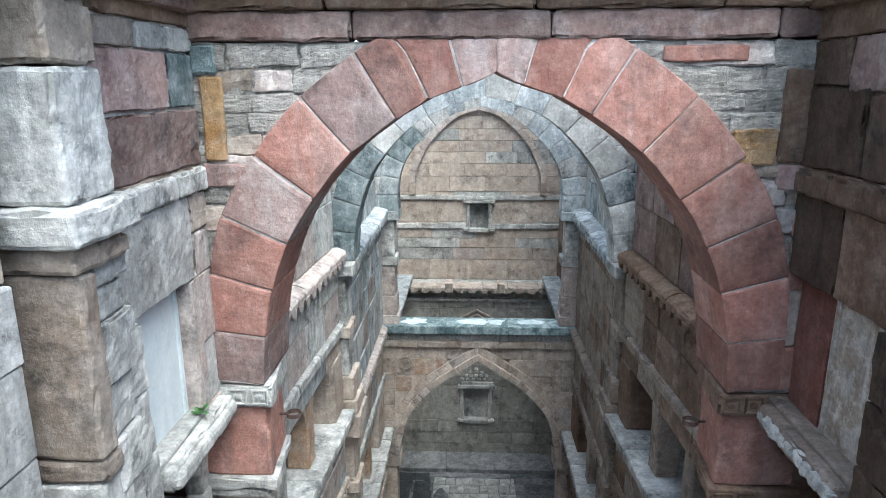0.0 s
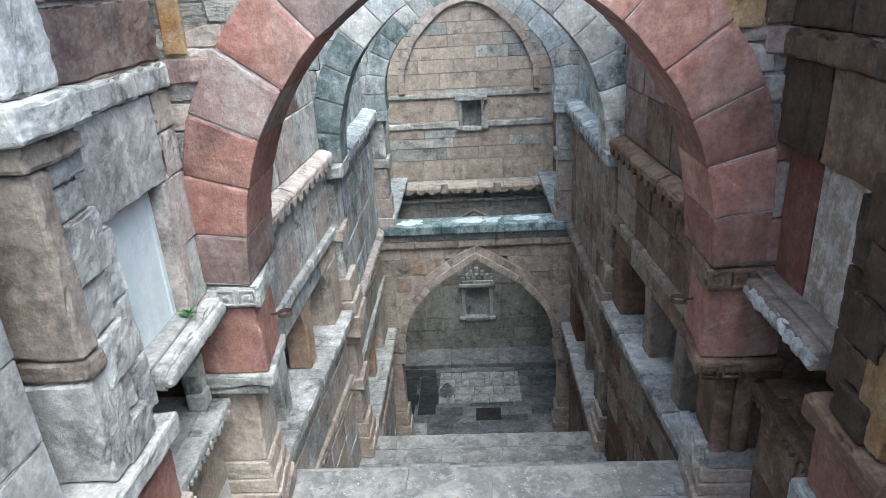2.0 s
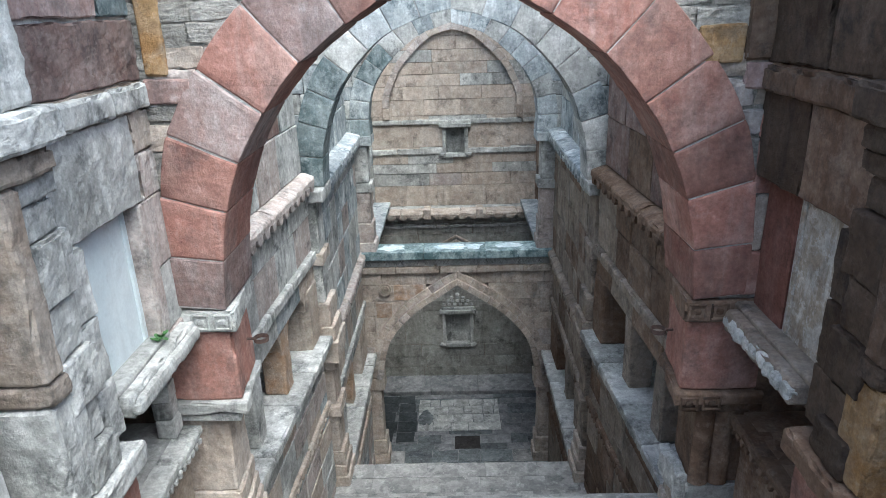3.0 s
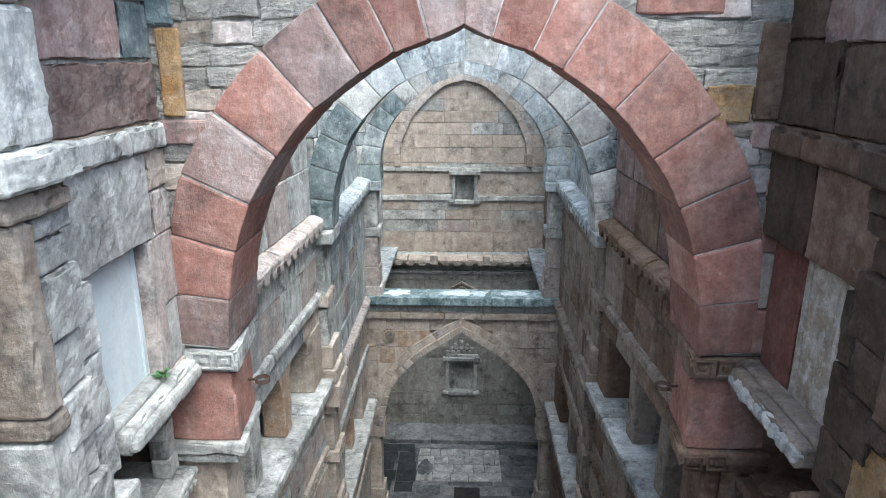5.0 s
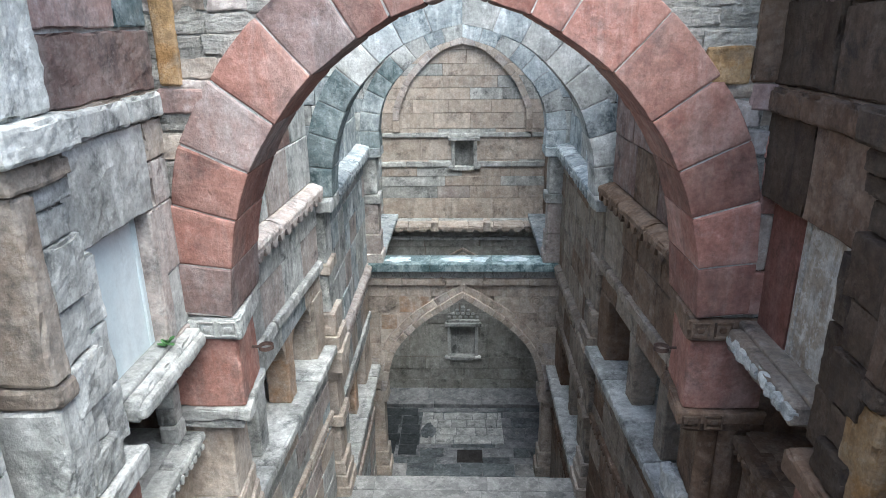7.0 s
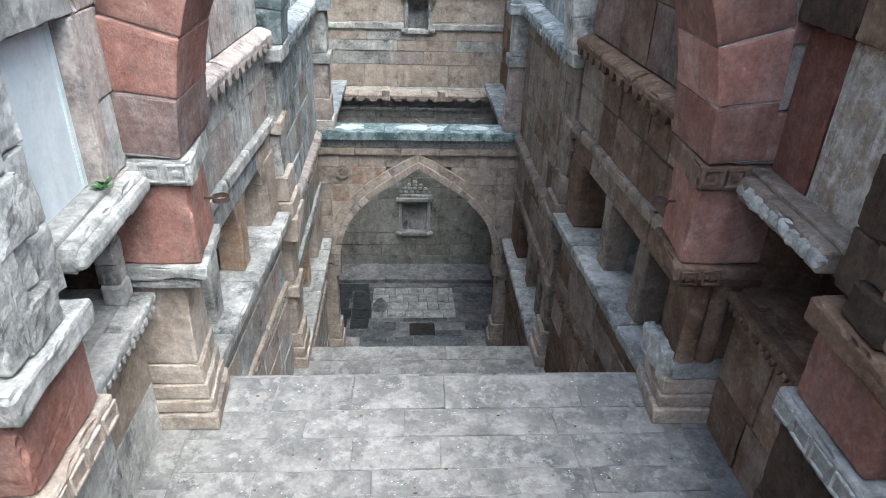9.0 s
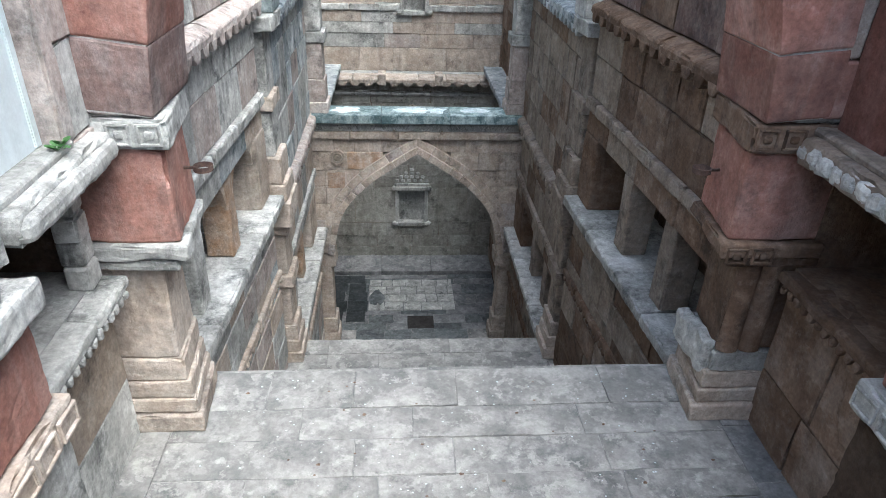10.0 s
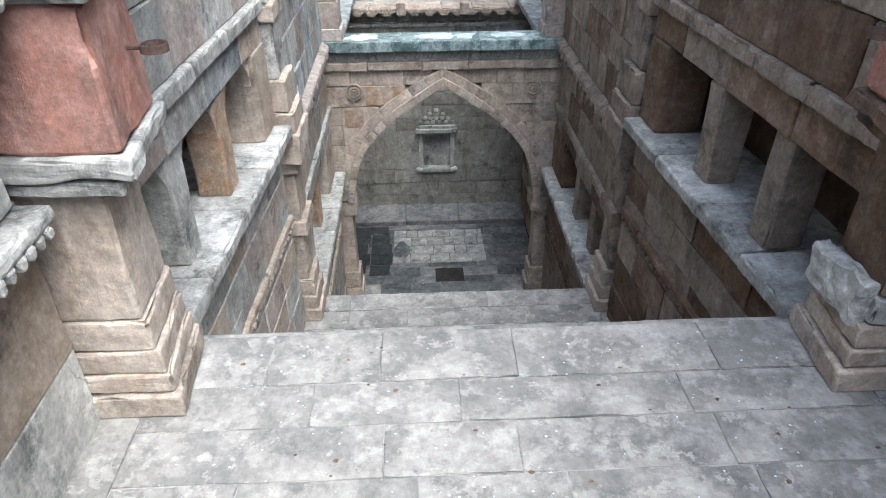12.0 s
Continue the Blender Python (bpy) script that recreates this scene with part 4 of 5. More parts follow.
def side_upper(side, nm):
    s = facing("x", side * 2.58, -side)
    # right side: real grime, made darker still by shade put into the colour
    mix = LEFT_MIX if side < 0 else ((GRIME_SHADE, 4), (MAROON, 1))
    holes = [(4.56, 5.55 if side < 0 else 5.95, 2.9, 4.12)]
    zs = [2.66, 2.9, 3.5, 4.12]
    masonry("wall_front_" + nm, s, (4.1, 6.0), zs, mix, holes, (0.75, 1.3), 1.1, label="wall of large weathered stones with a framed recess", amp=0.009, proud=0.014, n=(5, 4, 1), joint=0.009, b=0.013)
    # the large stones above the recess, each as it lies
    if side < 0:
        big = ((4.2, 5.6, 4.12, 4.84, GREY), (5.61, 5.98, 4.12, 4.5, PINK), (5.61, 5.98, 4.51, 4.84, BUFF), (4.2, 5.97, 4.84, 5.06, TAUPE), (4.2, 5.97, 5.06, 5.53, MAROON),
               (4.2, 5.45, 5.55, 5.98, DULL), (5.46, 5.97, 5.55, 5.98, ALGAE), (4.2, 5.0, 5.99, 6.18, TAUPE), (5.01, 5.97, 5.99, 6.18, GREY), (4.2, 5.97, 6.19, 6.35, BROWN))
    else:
        big = ((4.2, 5.2, 4.12, 4.84, BROWN), (5.21, 5.98, 4.12, 4.84, GRIME_SHADE), (4.2, 5.97, 4.84, 5.06, BROWN), (4.2, 5.1, 5.06, 5.66, GRIME_SHADE), (5.11, 5.97, 5.06, 5.7, GRIME_SHADE), (4.2, 5.4, 5.67, 6.06, MAROON), (5.41, 5.97, 5.71, 6.06, GRIME_SHADE), (4.2, 5.97, 6.07, 6.35, BROWN))
    high = joined("wall_high_front_" + nm, [((4.15, 5.99), (4.12, 6.35), (0.03 if side < 0 else 0.035, 0.6))], MORTAR if side < 0 else GRIME_SHADE, shape=s)
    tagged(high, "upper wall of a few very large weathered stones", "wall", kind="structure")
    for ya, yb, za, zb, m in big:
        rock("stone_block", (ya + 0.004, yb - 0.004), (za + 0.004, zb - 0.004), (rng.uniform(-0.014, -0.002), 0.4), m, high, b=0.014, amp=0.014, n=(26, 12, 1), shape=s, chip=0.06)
    masonry("wall_foot_" + nm, facing("x", side * 2.83, -side), (4.1, 6.02), [-0.1, 0.62, 1.6], ((TAUPE, 2), (GREY, 0.7), (OCHRED, 0.8)) if side < 0 else ((BROWN, 1), (RUSSET, 3)), (), (0.75, 1.3), 0.6, label="stained lower wall of large stones at the landing", amp=0.009, proud=0.012, n=(4, 4, 1), b=0.013)
    masonry("wall_stairs_" + nm, s, (-4.0, 3.4), levels(0.0, 6.35, 0.55), mix, (), (0.7, 1.3), 0.6, label="weathered stone side wall of the upper flight", amp=0.012)
    back = facing("x", side * 3.55, -side)
    # dark sides, and a dark back on the right: recess shade in the colour
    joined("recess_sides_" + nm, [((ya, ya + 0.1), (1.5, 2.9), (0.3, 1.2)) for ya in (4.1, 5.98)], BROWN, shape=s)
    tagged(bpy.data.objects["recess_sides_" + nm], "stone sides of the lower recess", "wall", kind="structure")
    masonry("wall_behind_" + nm, back, (4.3, 6.0), [1.5, 2.3, 2.9], ((BLUE, 2), (GREY, 1)) if side < 0 else ((GRIME_SHADE, 1),), (), (0.6, 0.9), 0.3, label="stone back of the lower recess")
    panel = rock("marble_panel", (side * 2.7, side * 2.8), (4.56, 5.5 if side < 0 else 5.36), (2.92, 4.14), MARBLE if side < 0 else CREAM, b=0.012, amp=0.003, n=(1, 2, 2))
    tagged(panel, "pale smooth panel closing the framed wall recess" if side < 0 else "cream stone panel with brown stains in the recess", "panel")
    rock("border", (side * 2.685, side * 2.72), (4.6, 4.66), (2.94, 4.1), MARBLE if side < 0 else CREAM, panel, b=0.008, amp=0.002)
    rock("border", (side * 2.685, side * 2.72), (5.4 if side < 0 else 5.26, 5.46 if side < 0 else 5.32), (2.94, 4.1), MARBLE if side < 0 else CREAM, panel, b=0.008, amp=0.002)
    joined("wall_seal_" + nm, [((4.1, 6.0), (2.7, 4.5), (0.27, 0.6))], CORE, shape=s)
    tagged(bpy.data.objects["wall_seal_" + nm], "rubble behind the panel", "wall", kind="structure")
    # right jamb's red is darkened in the material to stand for shadow
    jamb = rock("jamb_stone", (side * (2.57 if side < 0 else 2.7), side * 2.85), (5.5 if side < 0 else 5.37, 5.68 if side < 0 else 5.93), (2.91, 4.11), RED_SHADE if side > 0 else PINK, b=0.02, amp=0.01, n=(1, 2, 4))
    tagged(jamb, "deep red smooth jamb stone beside the recess" if side > 0 else "chipped pinkish jamb stone beside the recess", "jamb")
    sill = ledge("carved_sill", s, (4.6, 5.9), (2.68, 2.88), 0.13, GREY if side < 0 else TAUPE, "thick grey sill stone with broken carved edge" if side < 0 else "broken scalloped sill stone with pale stains", category="sill", pieces=2, amp=0.012 if side < 0 else 0.022)
    k = 9 if side > 0 else 0
    for i in range(k):
        c = 4.61 + (i + 0.5) * 1.3 / k
        rock("scallop", (c - 0.075, c + 0.075), (2.71, 2.84), (-0.175 + rng.uniform(0, 0.03), -0.05), GREY, sill, b=0.04, amp=0.02, n=(4, 4, 2), shape=s, chip=0.05)
    if side < 0:
        rock("torus", (4.62, 5.9), (2.7, 2.84), (-0.18, -0.05), GREY, sill, b=0.05, amp=0.012, n=(26, 3, 3), shape=s, chip=0.05)
    rock("upper_slab", (4.56, 5.6 if side < 0 else 5.97), (2.865, 2.93), (-0.03, 0.25), GREY if side < 0 else TAUPE, sill, b=0.02, amp=0.01, n=(4, 1, 2), shape=s)
    ledge("string_course", s, (4.4, 5.94), (4.84, 5.04), 0.07, GREY if side < 0 else BROWN, "plain projecting string course", category="string course")
    ledge("stone_ledge", facing("x", side * 2.75, -side), (4.3, 5.97), (1.6, 1.7), 0.17 if side < 0 else 0.1, GREY if side < 0 else BROWN, "lower stone ledge with scalloped underside", category="ledge", drips=0.1)
    joined("recess_low_" + nm, [((4.12, 5.98), (1.58, 1.705), (0.22, 1.2))], GREY if side < 0 else BROWN, shape=s)
    tagged(bpy.data.objects["recess_low_" + nm], "floor of the lower recess", "ledge", kind="structure")
    # stacked drums of a small column in the lower recess
    if side < 0:
        col = thing("colonnette", "short column of stacked worn stone drums", "column", at=(side * 2.83, 5.8, 1.705))
        for i in range(5):
            z0 = 1.706 + 0.2 * i
            rock("drum", (side * (2.74 + 0.012 * (i % 2)), side * 2.93), (5.7 + 0.012 * (i % 2), 5.9), (z0, z0 + 0.199), GREY if side < 0 else BROWN, col, b=0.025, amp=0.012, n=(1, 1, 1))
    # pilaster towards the camera
    p = thing("pilaster", "weathered stone pilaster with moulded capital" if side < 0 else "dark stone pilaster with moulded capital", "pilaster", "pilasters of the upper flight", at=(side * 2.5, 4.2, 0))
    # right pilaster takes the dark stone, its shade partly in the colour
    k = GREY if side < 0 else GRIME_SHADE
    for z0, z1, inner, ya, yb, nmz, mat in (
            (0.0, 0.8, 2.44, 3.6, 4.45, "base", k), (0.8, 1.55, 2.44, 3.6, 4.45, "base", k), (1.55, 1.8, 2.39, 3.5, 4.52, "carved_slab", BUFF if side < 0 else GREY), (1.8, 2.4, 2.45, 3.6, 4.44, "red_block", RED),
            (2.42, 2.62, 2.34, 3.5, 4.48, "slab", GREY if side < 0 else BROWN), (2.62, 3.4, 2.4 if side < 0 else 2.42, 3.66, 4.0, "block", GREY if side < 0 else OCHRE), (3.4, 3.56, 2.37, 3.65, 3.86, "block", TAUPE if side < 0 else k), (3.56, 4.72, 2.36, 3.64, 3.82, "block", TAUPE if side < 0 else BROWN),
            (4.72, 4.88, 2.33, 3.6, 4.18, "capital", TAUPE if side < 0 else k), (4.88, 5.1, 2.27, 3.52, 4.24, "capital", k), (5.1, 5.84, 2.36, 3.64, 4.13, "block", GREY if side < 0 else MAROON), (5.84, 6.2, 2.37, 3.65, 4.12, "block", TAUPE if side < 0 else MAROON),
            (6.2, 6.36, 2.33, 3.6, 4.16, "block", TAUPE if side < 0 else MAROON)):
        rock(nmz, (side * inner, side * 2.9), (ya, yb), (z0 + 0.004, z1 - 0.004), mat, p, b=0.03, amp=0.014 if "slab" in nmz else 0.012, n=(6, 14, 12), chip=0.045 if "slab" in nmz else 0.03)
    carved(p, (-2.6, -2.39) if side < 0 else (2.39, 2.6), (3.52, 4.52), (1.56, 1.78), BUFF if side < 0 else GREY, side, 1, member="carved_slab")
    # broken niche panels carved on the strip between pilaster and recess
    strip = thing("carved_strip", "upright strip of broken carved stone panels", "carving", at=(side * 2.4, 4.05, 3.0))
    for i, (z0, z1) in enumerate(((2.62, 2.9), (2.91, 3.2), (3.21, 3.56), (3.57, 3.92), (3.93, 4.34), (4.35, 4.56), (4.57, 4.72))):
        inner = 2.385 + 0.04 * (i % 2) + rng.uniform(0, 0.03)
        rock("panel", (side * inner, side * 2.85), (3.84, 4.24 - 0.05 * (i % 2)), (z0, z1), k, strip, b=0.02, amp=0.016, n=(2, 9, 8), chip=0.07 if side < 0 else 0.03)
    # rough stones between the strip and the recess
    for z0, z1 in ((2.66, 3.1), (3.11, 3.6), (3.61, 4.11)):
        rock("backing_stone", (side * (2.5 + rng.uniform(0, 0.03)), side * 2.85), (4.2, 4.54), (z0, z1), k, strip, b=0.02, amp=0.016, n=(2, 8, 10), chip=0.06 if side < 0 else 0.03)
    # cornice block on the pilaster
    rock("crown_moulding", (side * 2.12, side * 2.9), (3.4, 4.46), (6.44, 6.64), RED if side < 0 else GRIME_SHADE, p, b=0.03, amp=0.014, n=(3, 5, 1), label="projecting red cornice stone" if side < 0 else "dark cornice stone")
    rock("crown_moulding", (side * 2.18, side * 2.9), (3.46, 4.4), (6.64, 6.72), PINK if side < 0 else GRIME_SHADE, p, b=0.02, amp=0.012, n=(3, 5, 1))
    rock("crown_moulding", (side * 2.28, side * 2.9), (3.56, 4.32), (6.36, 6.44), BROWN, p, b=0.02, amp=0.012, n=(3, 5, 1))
    # cornice over the side wall
    ledge("cornice", s, (-4.0, 5.66), (6.42, 6.6), 0.25, BUFF if side < 0 else GRIME_SHADE, "moulded stone cornice along the wall top", pieces=1.6)
    ledge("cornice_bed", s, (-4.0, 5.98), (6.3, 6.42), 0.12, MAROON if side < 0 else BROWN, "stone bed moulding under the cornice", pieces=1.3)


for side, nm in ((-1, "left"), (1, "right")):
    side_upper(side, nm)

# bands and eave over the red arch
face = facing("y", YA, -1)
ledge("stone_band", face, (-2.75, 2.75), (6.08, 6.32), 0.05, MAROON, "plain reddish stone band over the arch", category="band", pieces=1.8)
ledge("stone_band", face, (-2.75, 2.75), (6.32, 6.5), 0.1, BROWN, "second stone band over the arch", category="band", pieces=1.6)
eave = ledge("cornice", face, (-2.57, 2.44), (6.63, 6.74), 0.3, TAUPE, "grey stone eave with a row of leaf drops", pieces=1.5)
# brown course and fascia: the eave's shadow line, put in as dark stone
ledge("stone_band", face, (-2.75, 2.75), (6.5, 6.6), 0.06, BROWN, "shaded course under the eave", category="band", pieces=1.6)
rock("fascia", (-2.56, 2.43), (YA - 0.215, YA - 0.15), (6.57, 6.64), BROWN, eave, amp=0.006, n=(10, 1, 1))


def leaf_drop(w, h, d):
    """A pointed leaf hanging from an edge, with a raised rim."""
    out = [(-0.5, 0), (-0.5, -0.3), (-0.42, -0.6), (-0.25, -0.86), (0, -1.0), (0.25, -0.86), (0.42, -0.6), (0.5, -0.3), (0.5, 0)]
    verts = [(x * w, -d, z * h) for x, z in out] + [(x * w, 0, z * h) for x, z in out] + [(x * w * 0.55, -d * 0.55, z * h * 0.62 - 0.01) for x, z in out]
    m = len(out)
    faces = [(i, i + 1, m + i + 1, m + i) for i in range(m - 1)] + [tuple(range(m, 2 * m))]
    faces += [(i + 1, i, 2 * m + i, 2 * m + i + 1) for i in range(m - 1)] + [tuple(range(3 * m - 1, 2 * m - 1, -1))]
    me = bpy.data.meshes.new("leaf_drop")
    me.from_pydata(verts, [], faces)
    return me


drop_mesh = leaf_drop(0.2, 0.13, 0.03)
# brown, to deepen the dark row under the eave by colour
drop_mesh.materials.append(BROWN)
for i in range(25):
    d = new("leaf_drop", drop_mesh)
    d.parent = eave
    d.matrix_parent_inverse = Matrix.Translation(-eave.location)
    d.location = (-2.46 + i * 0.205, YA - 0.2, 6.6)


def iron_ring(side):
    """A rusty ring on a short arm let into the pier."""
    ob = thing("torch_ring", "rusty iron ring on a short arm fixed to the pier", "bracket", "iron rings on the piers", at=(side * 2.2, 6.5, 2.36))
    rock("arm", (side * 2.22, side * 2.13), (6.488, 6.512), (2.348, 2.372), RUST, ob, b=0.008, amp=0.003)
    c, verts, faces = (side * 2.055, 6.5, 2.36), [], []
    for i in range(24):
        a = 2 * math.pi * i / 24
        for r, h in ((0.078, -0.022), (0.078, 0.022), (0.069, 0.022), (0.069, -0.022)):
            verts.append((c[0] + r * math.cos(a), c[1] + r * math.sin(a), c[2] + h))
    for i in range(24):
        for k in range(4):
            j = (i + 1) % 24
            faces.append((4 * i + k, 4 * j + k, 4 * j + (k + 1) % 4, 4 * i + (k + 1) % 4))
    link_mesh("ring", verts, faces, RUST, ob)


iron_ring(-1)
iron_ring(1)


def sprig(name, at, count, size, label, spread=0.5, mat=None):
    """A small plant: bent leaves on short stems."""
    ob = thing(name, label, "plant", at=at)
    r = random.Random(int(abs(at[0]) * 100 + abs(at[2]) * 10))
    for _ in range(count):
        a, up = r.uniform(0, 2 * math.pi), r.uniform(0.3, 1.2)
        way = Vector((math.cos(a) * spread, math.sin(a) * spread, up)).normalized()
        across = way.cross(Vector((0, 0, 1))).normalized()
        base = Vector(at) + Vector((r.uniform(-1, 1), r.uniform(-1, 1), 0)) * size * 0.3
        ln, w = size * r.uniform(0.6, 1.1), size * r.uniform(0.12, 0.2)
        verts = [base]
        for f, q in ((0.35, 0.7), (0.65, 1.0), (0.9, 0.5)):
            c = base + way * ln * f - Vector((0, 0, 1)) * ln * 0.35 * f * f
            verts += [c - across * w * q, c + Vector((0, 0, 0.15 * w)), c + across * w * q]
        verts.append(base + way * ln - Vector((0, 0, 1)) * ln * 0.38)
        faces = [(0, 1, 2), (0, 2, 3)] + [(1 + 3 * k + j, 4 + 3 * k + j, 5 + 3 * k + j, 2 + 3 * k + j) for k in range(2) for j in range(2)] + [(7, 10, 8), (8, 10, 9)]
        link_mesh("leaf", verts, faces, mat or LEAF, ob)
    return ob


sprig("wall_plant", (-2.56, 5.42, 2.93), 12, 0.13, "small green plant growing on the sill")

# ---- ornaments of the far walls ----
for x in (-2.03, 2.06):
    ob = disc("rosette", (x, -1.88), 0.2, 17.37, 0.05, BUFF, None)
    tagged(ob, "round carved stone rosette of concentric rings", "rosette", "rosettes on the wall")
lattice_band = thing("lattice_carving", "carved zigzag lattice band on the frieze", "carving", at=(0, 17.35, -1.1))
for i in range(56):
    x = -2.5 + i * 0.09
    for k in (-1, 1):
        rock("ridge", (-0.055, 0.055), (-0.008, 0.008), (-0.01, 0.012), GREY, lattice_band, b=0.003, amp=0.001,
             shape=lambda u, v, w, x=x, k=k: Vector((x + u * 0.7 - k * w * 0.7, 17.355 + v, -1.08 + k * u * 1.1 + w)))


def niche(name, x, z, y, label, hood=True):
    """A framed wall niche: jambs, lintel with a hood, and a sill on two brackets."""
    ob = thing(name, label, "niche", at=((x[0] + x[1]) / 2, y, z[0]))
    w = 0.13
    rock("jamb", (x[0] - w, x[0]), (y - 0.07, y + 0.2), z, GREY, ob, amp=0.01, n=(1, 1, 4))
    rock("jamb", (x[1], x[1] + w), (y - 0.07, y + 0.2), z, GREY, ob, amp=0.01, n=(1, 1, 4))
    rock("lintel", (x[0] - w * 1.8, x[1] + w * 1.8), (y - 0.16, y + 0.2), (z[1], z[1] + 0.13), GREY, ob, amp=0.01, n=(4, 1, 1))
    rock("hood", (x[0] - w * 1.3, x[1] + w * 1.3), (y - 0.09, y + 0.2), (z[1] + 0.13, z[1] + 0.24), GREY, ob, amp=0.01, n=(4, 1, 1))
    rock("sill", (x[0] - w, x[1] + w), (y - 0.1, y + 0.2), (z[0] - 0.14, z[0]), GREY, ob, amp=0.01, n=(4, 1, 1))
    for c in (x[0] - w, x[1] + w):
        rock("bracket", (c - 0.12, c + 0.12), (y - 0.13, y + 0.1), (z[0] - 0.1, z[0] + 0.03), GREY, ob, b=0.05, amp=0.008)
    return ob


niche("wall_niche", (-0.27, 0.38), (0.62, 1.55), FARY, "small stone framed niche high on the far wall")
niche("wall_niche", (-0.45, 0.45), (-6.63, -5.33), LOWY, "stone framed niche in the hall's end wall")
crest = thing("carved_crest", "triangular carved stone crest over the niche", "carving", at=(0, LOWY, -5.08))
for k in range(4):
    z0 = -5.06 + 0.14 * k
    w = 0.62 - 0.15 * k
    for i in range(max(1, int(w / 0.09))):
        c = -w + (i + 0.5) * 2 * w / max(1, int(w / 0.09))
        rock("petal", (c - 0.07, c + 0.07), (LOWY - 0.04, LOWY + 0.05), (z0, z0 + 0.12), GREY, crest, b=0.04, amp=0.006)
gable = thing("gable_moulding", "stepped stone gable moulding on the wall", "carving", at=(0, LOWY, -2.7))
for k, (w, h, z0) in enumerate(((0.75, 0.42, -2.72), (0.42, 0.24, -2.72))):
    for sgn in (-1, 1):
        rock("chevron", (0, 1), (LOWY - 0.07, LOWY + 0.05), (0, 0.07), BUFF, gable, b=0.012, amp=0.005,
             shape=lambda u, v, q, w=w, h=h, z0=z0, sgn=sgn: Vector((sgn * w * (1 - u), v, z0 + h * u + q)))
ledge("string_course", facing("y", LOWY, -1), (-2.9, 2.9), (-1.95, -1.85), 0.06, GREY, "thin moulding under the eave", category="string course")
for x in (-1.0, 0.85):
    ob = rock("bracket_stub", (x - 0.13, x + 0.13), (LOWY - 0.3, LOWY + 0.3), (-1.55, -1.2), BUFF, b=0.03, amp=0.02, n=(2, 2, 2))
    tagged(ob, "broken stone bracket stub on the eave", "bracket", "stubs on the eave")
for side in (-1, 1):
    ob = rock("stone_slab", (side * 2.3, side * 2.9), (17.95, LOWY), (-1.12, -0.95), BLUE, b=0.03, amp=0.02, n=(2, 8, 1))
    tagged(ob, "long grey slab along the shaft wall", "slab", "slabs along the shaft")

# ---- around the open top ----
joined("ground_left", [((-60, -2.9), (-60, 60), (6.0, 6.4))], PLASTER)
tagged(bpy.data.objects["ground_left"], "ground level beside the well", "ground", kind="structure")
joined("ground_right", [((2.9, 60), (-60, 60), (6.0, 6.4))], PLASTER)
tagged(bpy.data.objects["ground_right"], "ground level beside the well", "ground", kind="structure")
joined("ground_far", [((-2.9, 2.9), (24.15, 60), (6.0, 6.4))], PLASTER)
tagged(bpy.data.objects["ground_far"], "ground level behind the well", "ground", kind="structure")
joined("ground_near", [((-2.9, 2.9), (-60, -4.0), (3.6, 4.1))], PLASTER)
tagged(bpy.data.objects["ground_near"], "ground before the stairs", "ground", kind="structure")
plaster = joined("wall_plaster", [((-3.9, -3.3), (3.0, 17.6), (6.35, 12.0)), ((-3.9, -3.3), (17.6, 18.6), (9.9, 12.0)), ((-3.9, -3.7), (17.6, 18.6), (6.35, 9.9)), ((-3.9, -3.3), (18.6, 21.4), (6.35, 12.0))], PLASTER)
tagged(plaster, "tall whitewashed plaster wall above the well", "wall", kind="structure")
rock("window_frame", (-3.36, -3.3), (17.55, 17.65), (8.5, 9.95), RED, plaster, label="red stone window edge")
joined("wall_back", [((-3.6, 3.4), (-4.4, -4.0), (4.0, 6.4))], PLASTER)
tagged(bpy.data.objects["wall_back"], "plain wall behind the stair head", "wall", kind="structure")
masonry("wall_far_terrace", facing("y", 24.6, -1), (-4, 4.6), levels(6.4, 11.8, 0.6), ((TAUPE, 2), (LAYERED, 2)), (), (0.9, 1.8), 0.5, label="mossy old stone terrace wall beyond the well")
joined("wall_pink_far", [((-5, 6), (26, 26.5), (6.4, 14.5))], PINKWASH)
tagged(bpy.data.objects["wall_pink_far"], "faded pink plastered wall beyond the terrace", "wall", kind="structure")
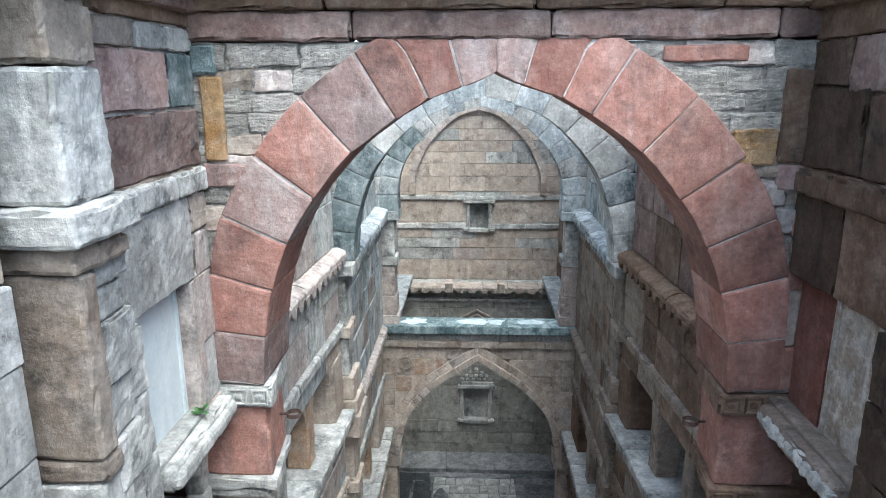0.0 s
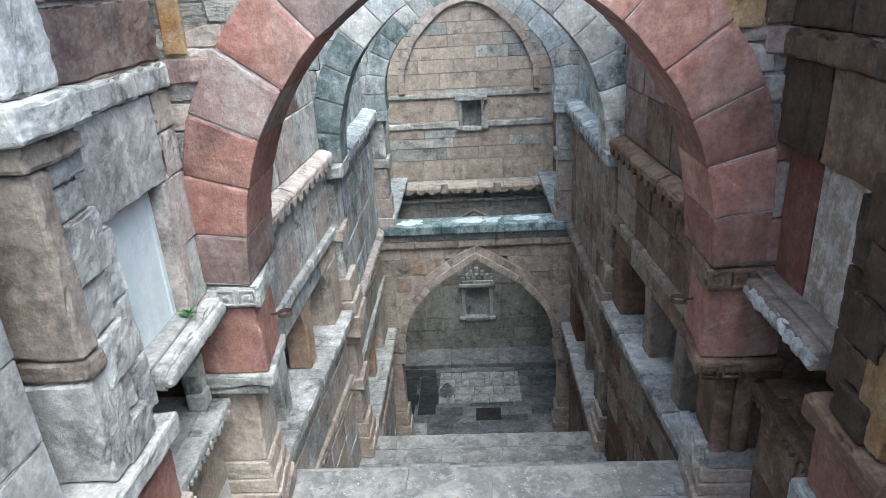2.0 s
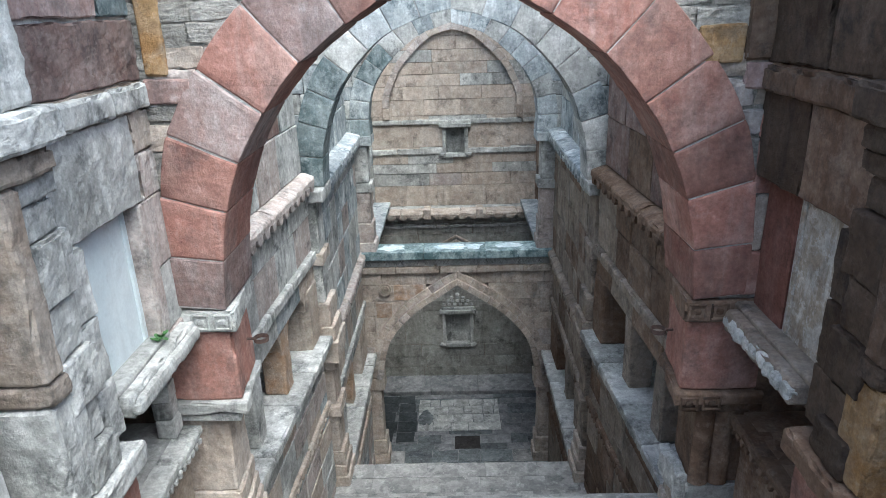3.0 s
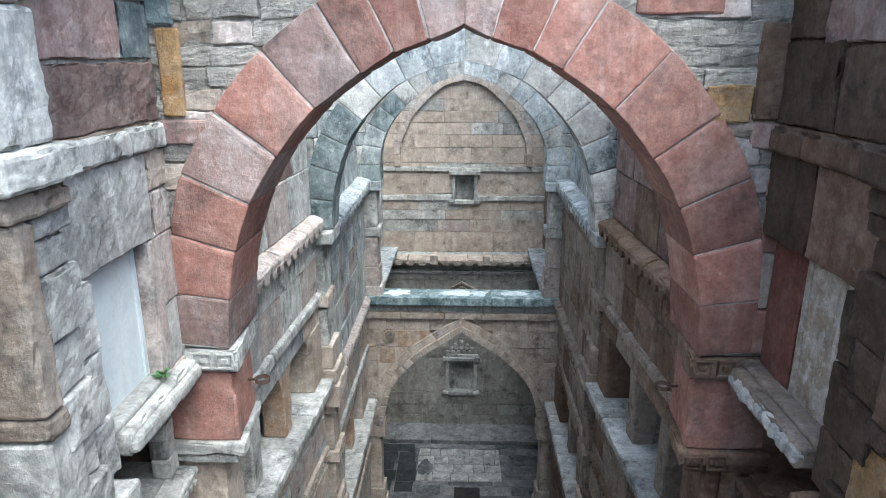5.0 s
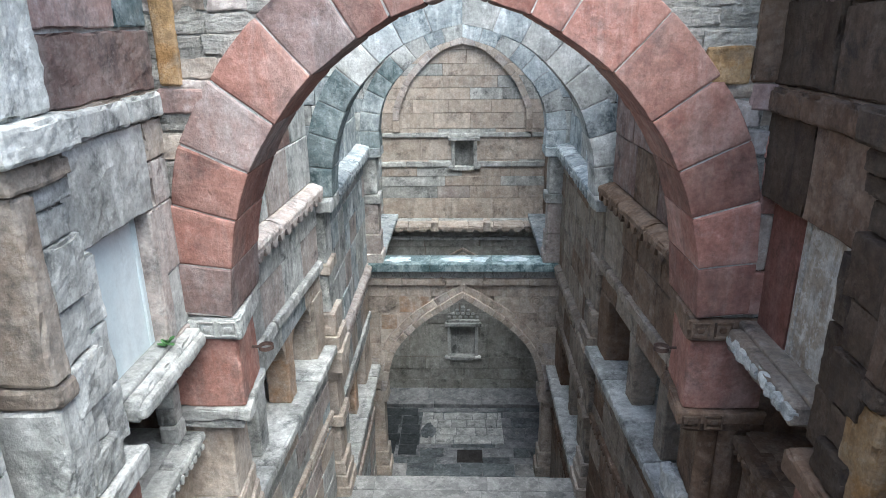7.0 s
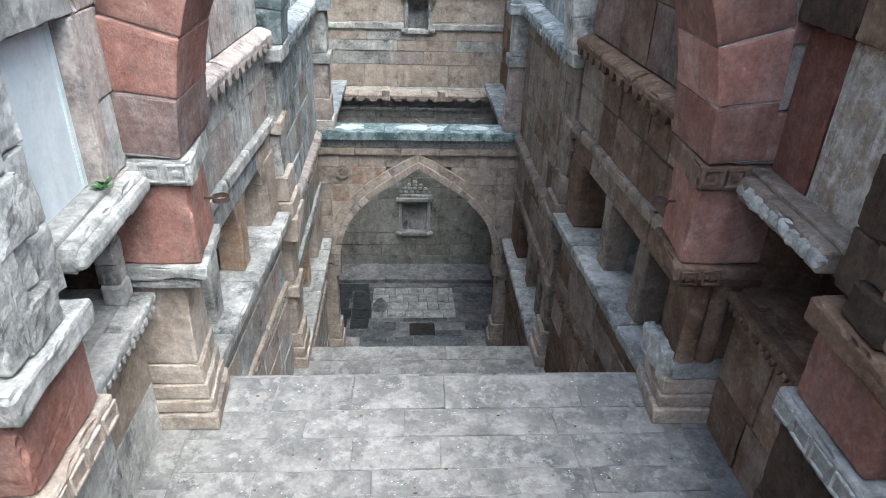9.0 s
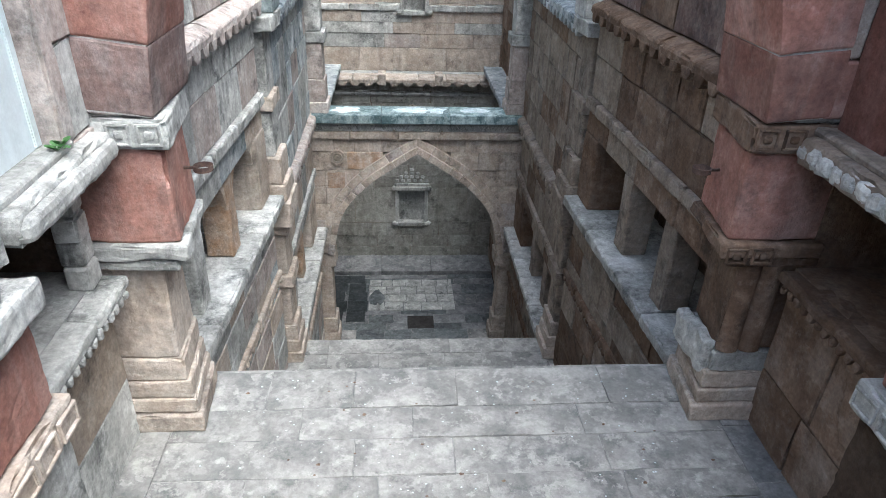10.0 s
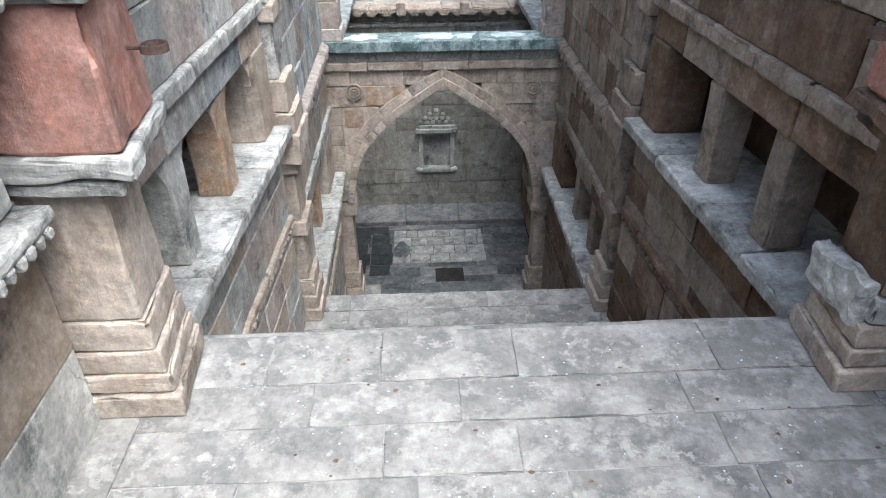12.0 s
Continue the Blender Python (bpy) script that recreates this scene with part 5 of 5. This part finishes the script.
for x, z, k in ((-3.6, 11.2, 90), (-2.7, 11.3, 90), (-1.9, 11.45, 70), (-1.3, 11.3, 50), (-3.2, 10.5, 70), (-2.2, 10.8, 60), (3.3, 11.2, 90), (3.4, 10.5, 80), (2.9, 10.8, 60)):
    sprig("wall_bush", (x, 24.45, z), k, 0.62, "green bush growing out of the old wall", 1.3, BUSH)
white = joined("wall_white_right", [((4.0, 4.6), (7.0, 26), (6.35, 13.5))], WHITEWASH)
tagged(white, "peeling whitewashed wall with brick showing", "wall", kind="structure")
rock("ledge", (3.75, 4.1), (13.5, 25.5), (10.0, 10.2), GREY, white, amp=0.02, n=(1, 14, 1), label="stone ledge along the wall")
parapet = masonry("parapet_right", facing("x", 3.1, -1), (5.6, 10.4), levels(6.4, 7.5, 0.4), ((GRIME_SHADE, 1),), (), (0.7, 1.2), 0.4, label="dark stone parapet beside the well")
rock("coping", (3.02, 3.55), (5.6, 10.4), (7.5, 7.64), BROWN, parapet, amp=0.02, n=(2, 10, 1))
for i in range(10):
    for j in range(16):
        if rng.random() < 0.75 - 0.05 * abs(i - 5):
            rock("brick", (3.985, 4.05), (12.2 + i * 0.25 + (j % 2) * 0.12, 12.43 + i * 0.25 + (j % 2) * 0.12), (7.6 + j * 0.1, 7.685 + j * 0.1), BRICK, white, b=0.01, amp=0.006)

# ---- litter on the first landing ----


def litter(name, count, size, mat, label, seed):
    """Chips of stone or dry leaves scattered on the landing."""
    r = random.Random(seed)
    verts, faces = [], []
    for _ in range(count):
        x, y = r.uniform(-2.3, 2.4), r.uniform(4.5, 6.7)
        if abs(x) > 2.1 and y > 5.8:
            continue
        a, w = r.uniform(0, 6.28), size * r.uniform(0.4, 1.2)
        h = w * r.uniform(0.2, 0.5)
        k = len(verts)
        for i in range(5):
            q = a + i * 1.257 + r.uniform(-0.3, 0.3)
            verts.append((x + w * math.cos(q), y + w * r.uniform(0.5, 1) * math.sin(q), 0.004))
        verts.append((x, y, 0.006 + h))
        faces += [(k + i, k + (i + 1) % 5, k + 5) for i in range(5)]
    tagged(link_mesh(name, verts, faces, mat), label, "litter", kind="stuff")


litter("stone_chips", 170, 0.011, MARBLE, "small pale stone chips scattered on the landing", 3)
litter("dry_leaves", 50, 0.02, BROWN, "dry brown leaf scraps scattered on the landing", 5)
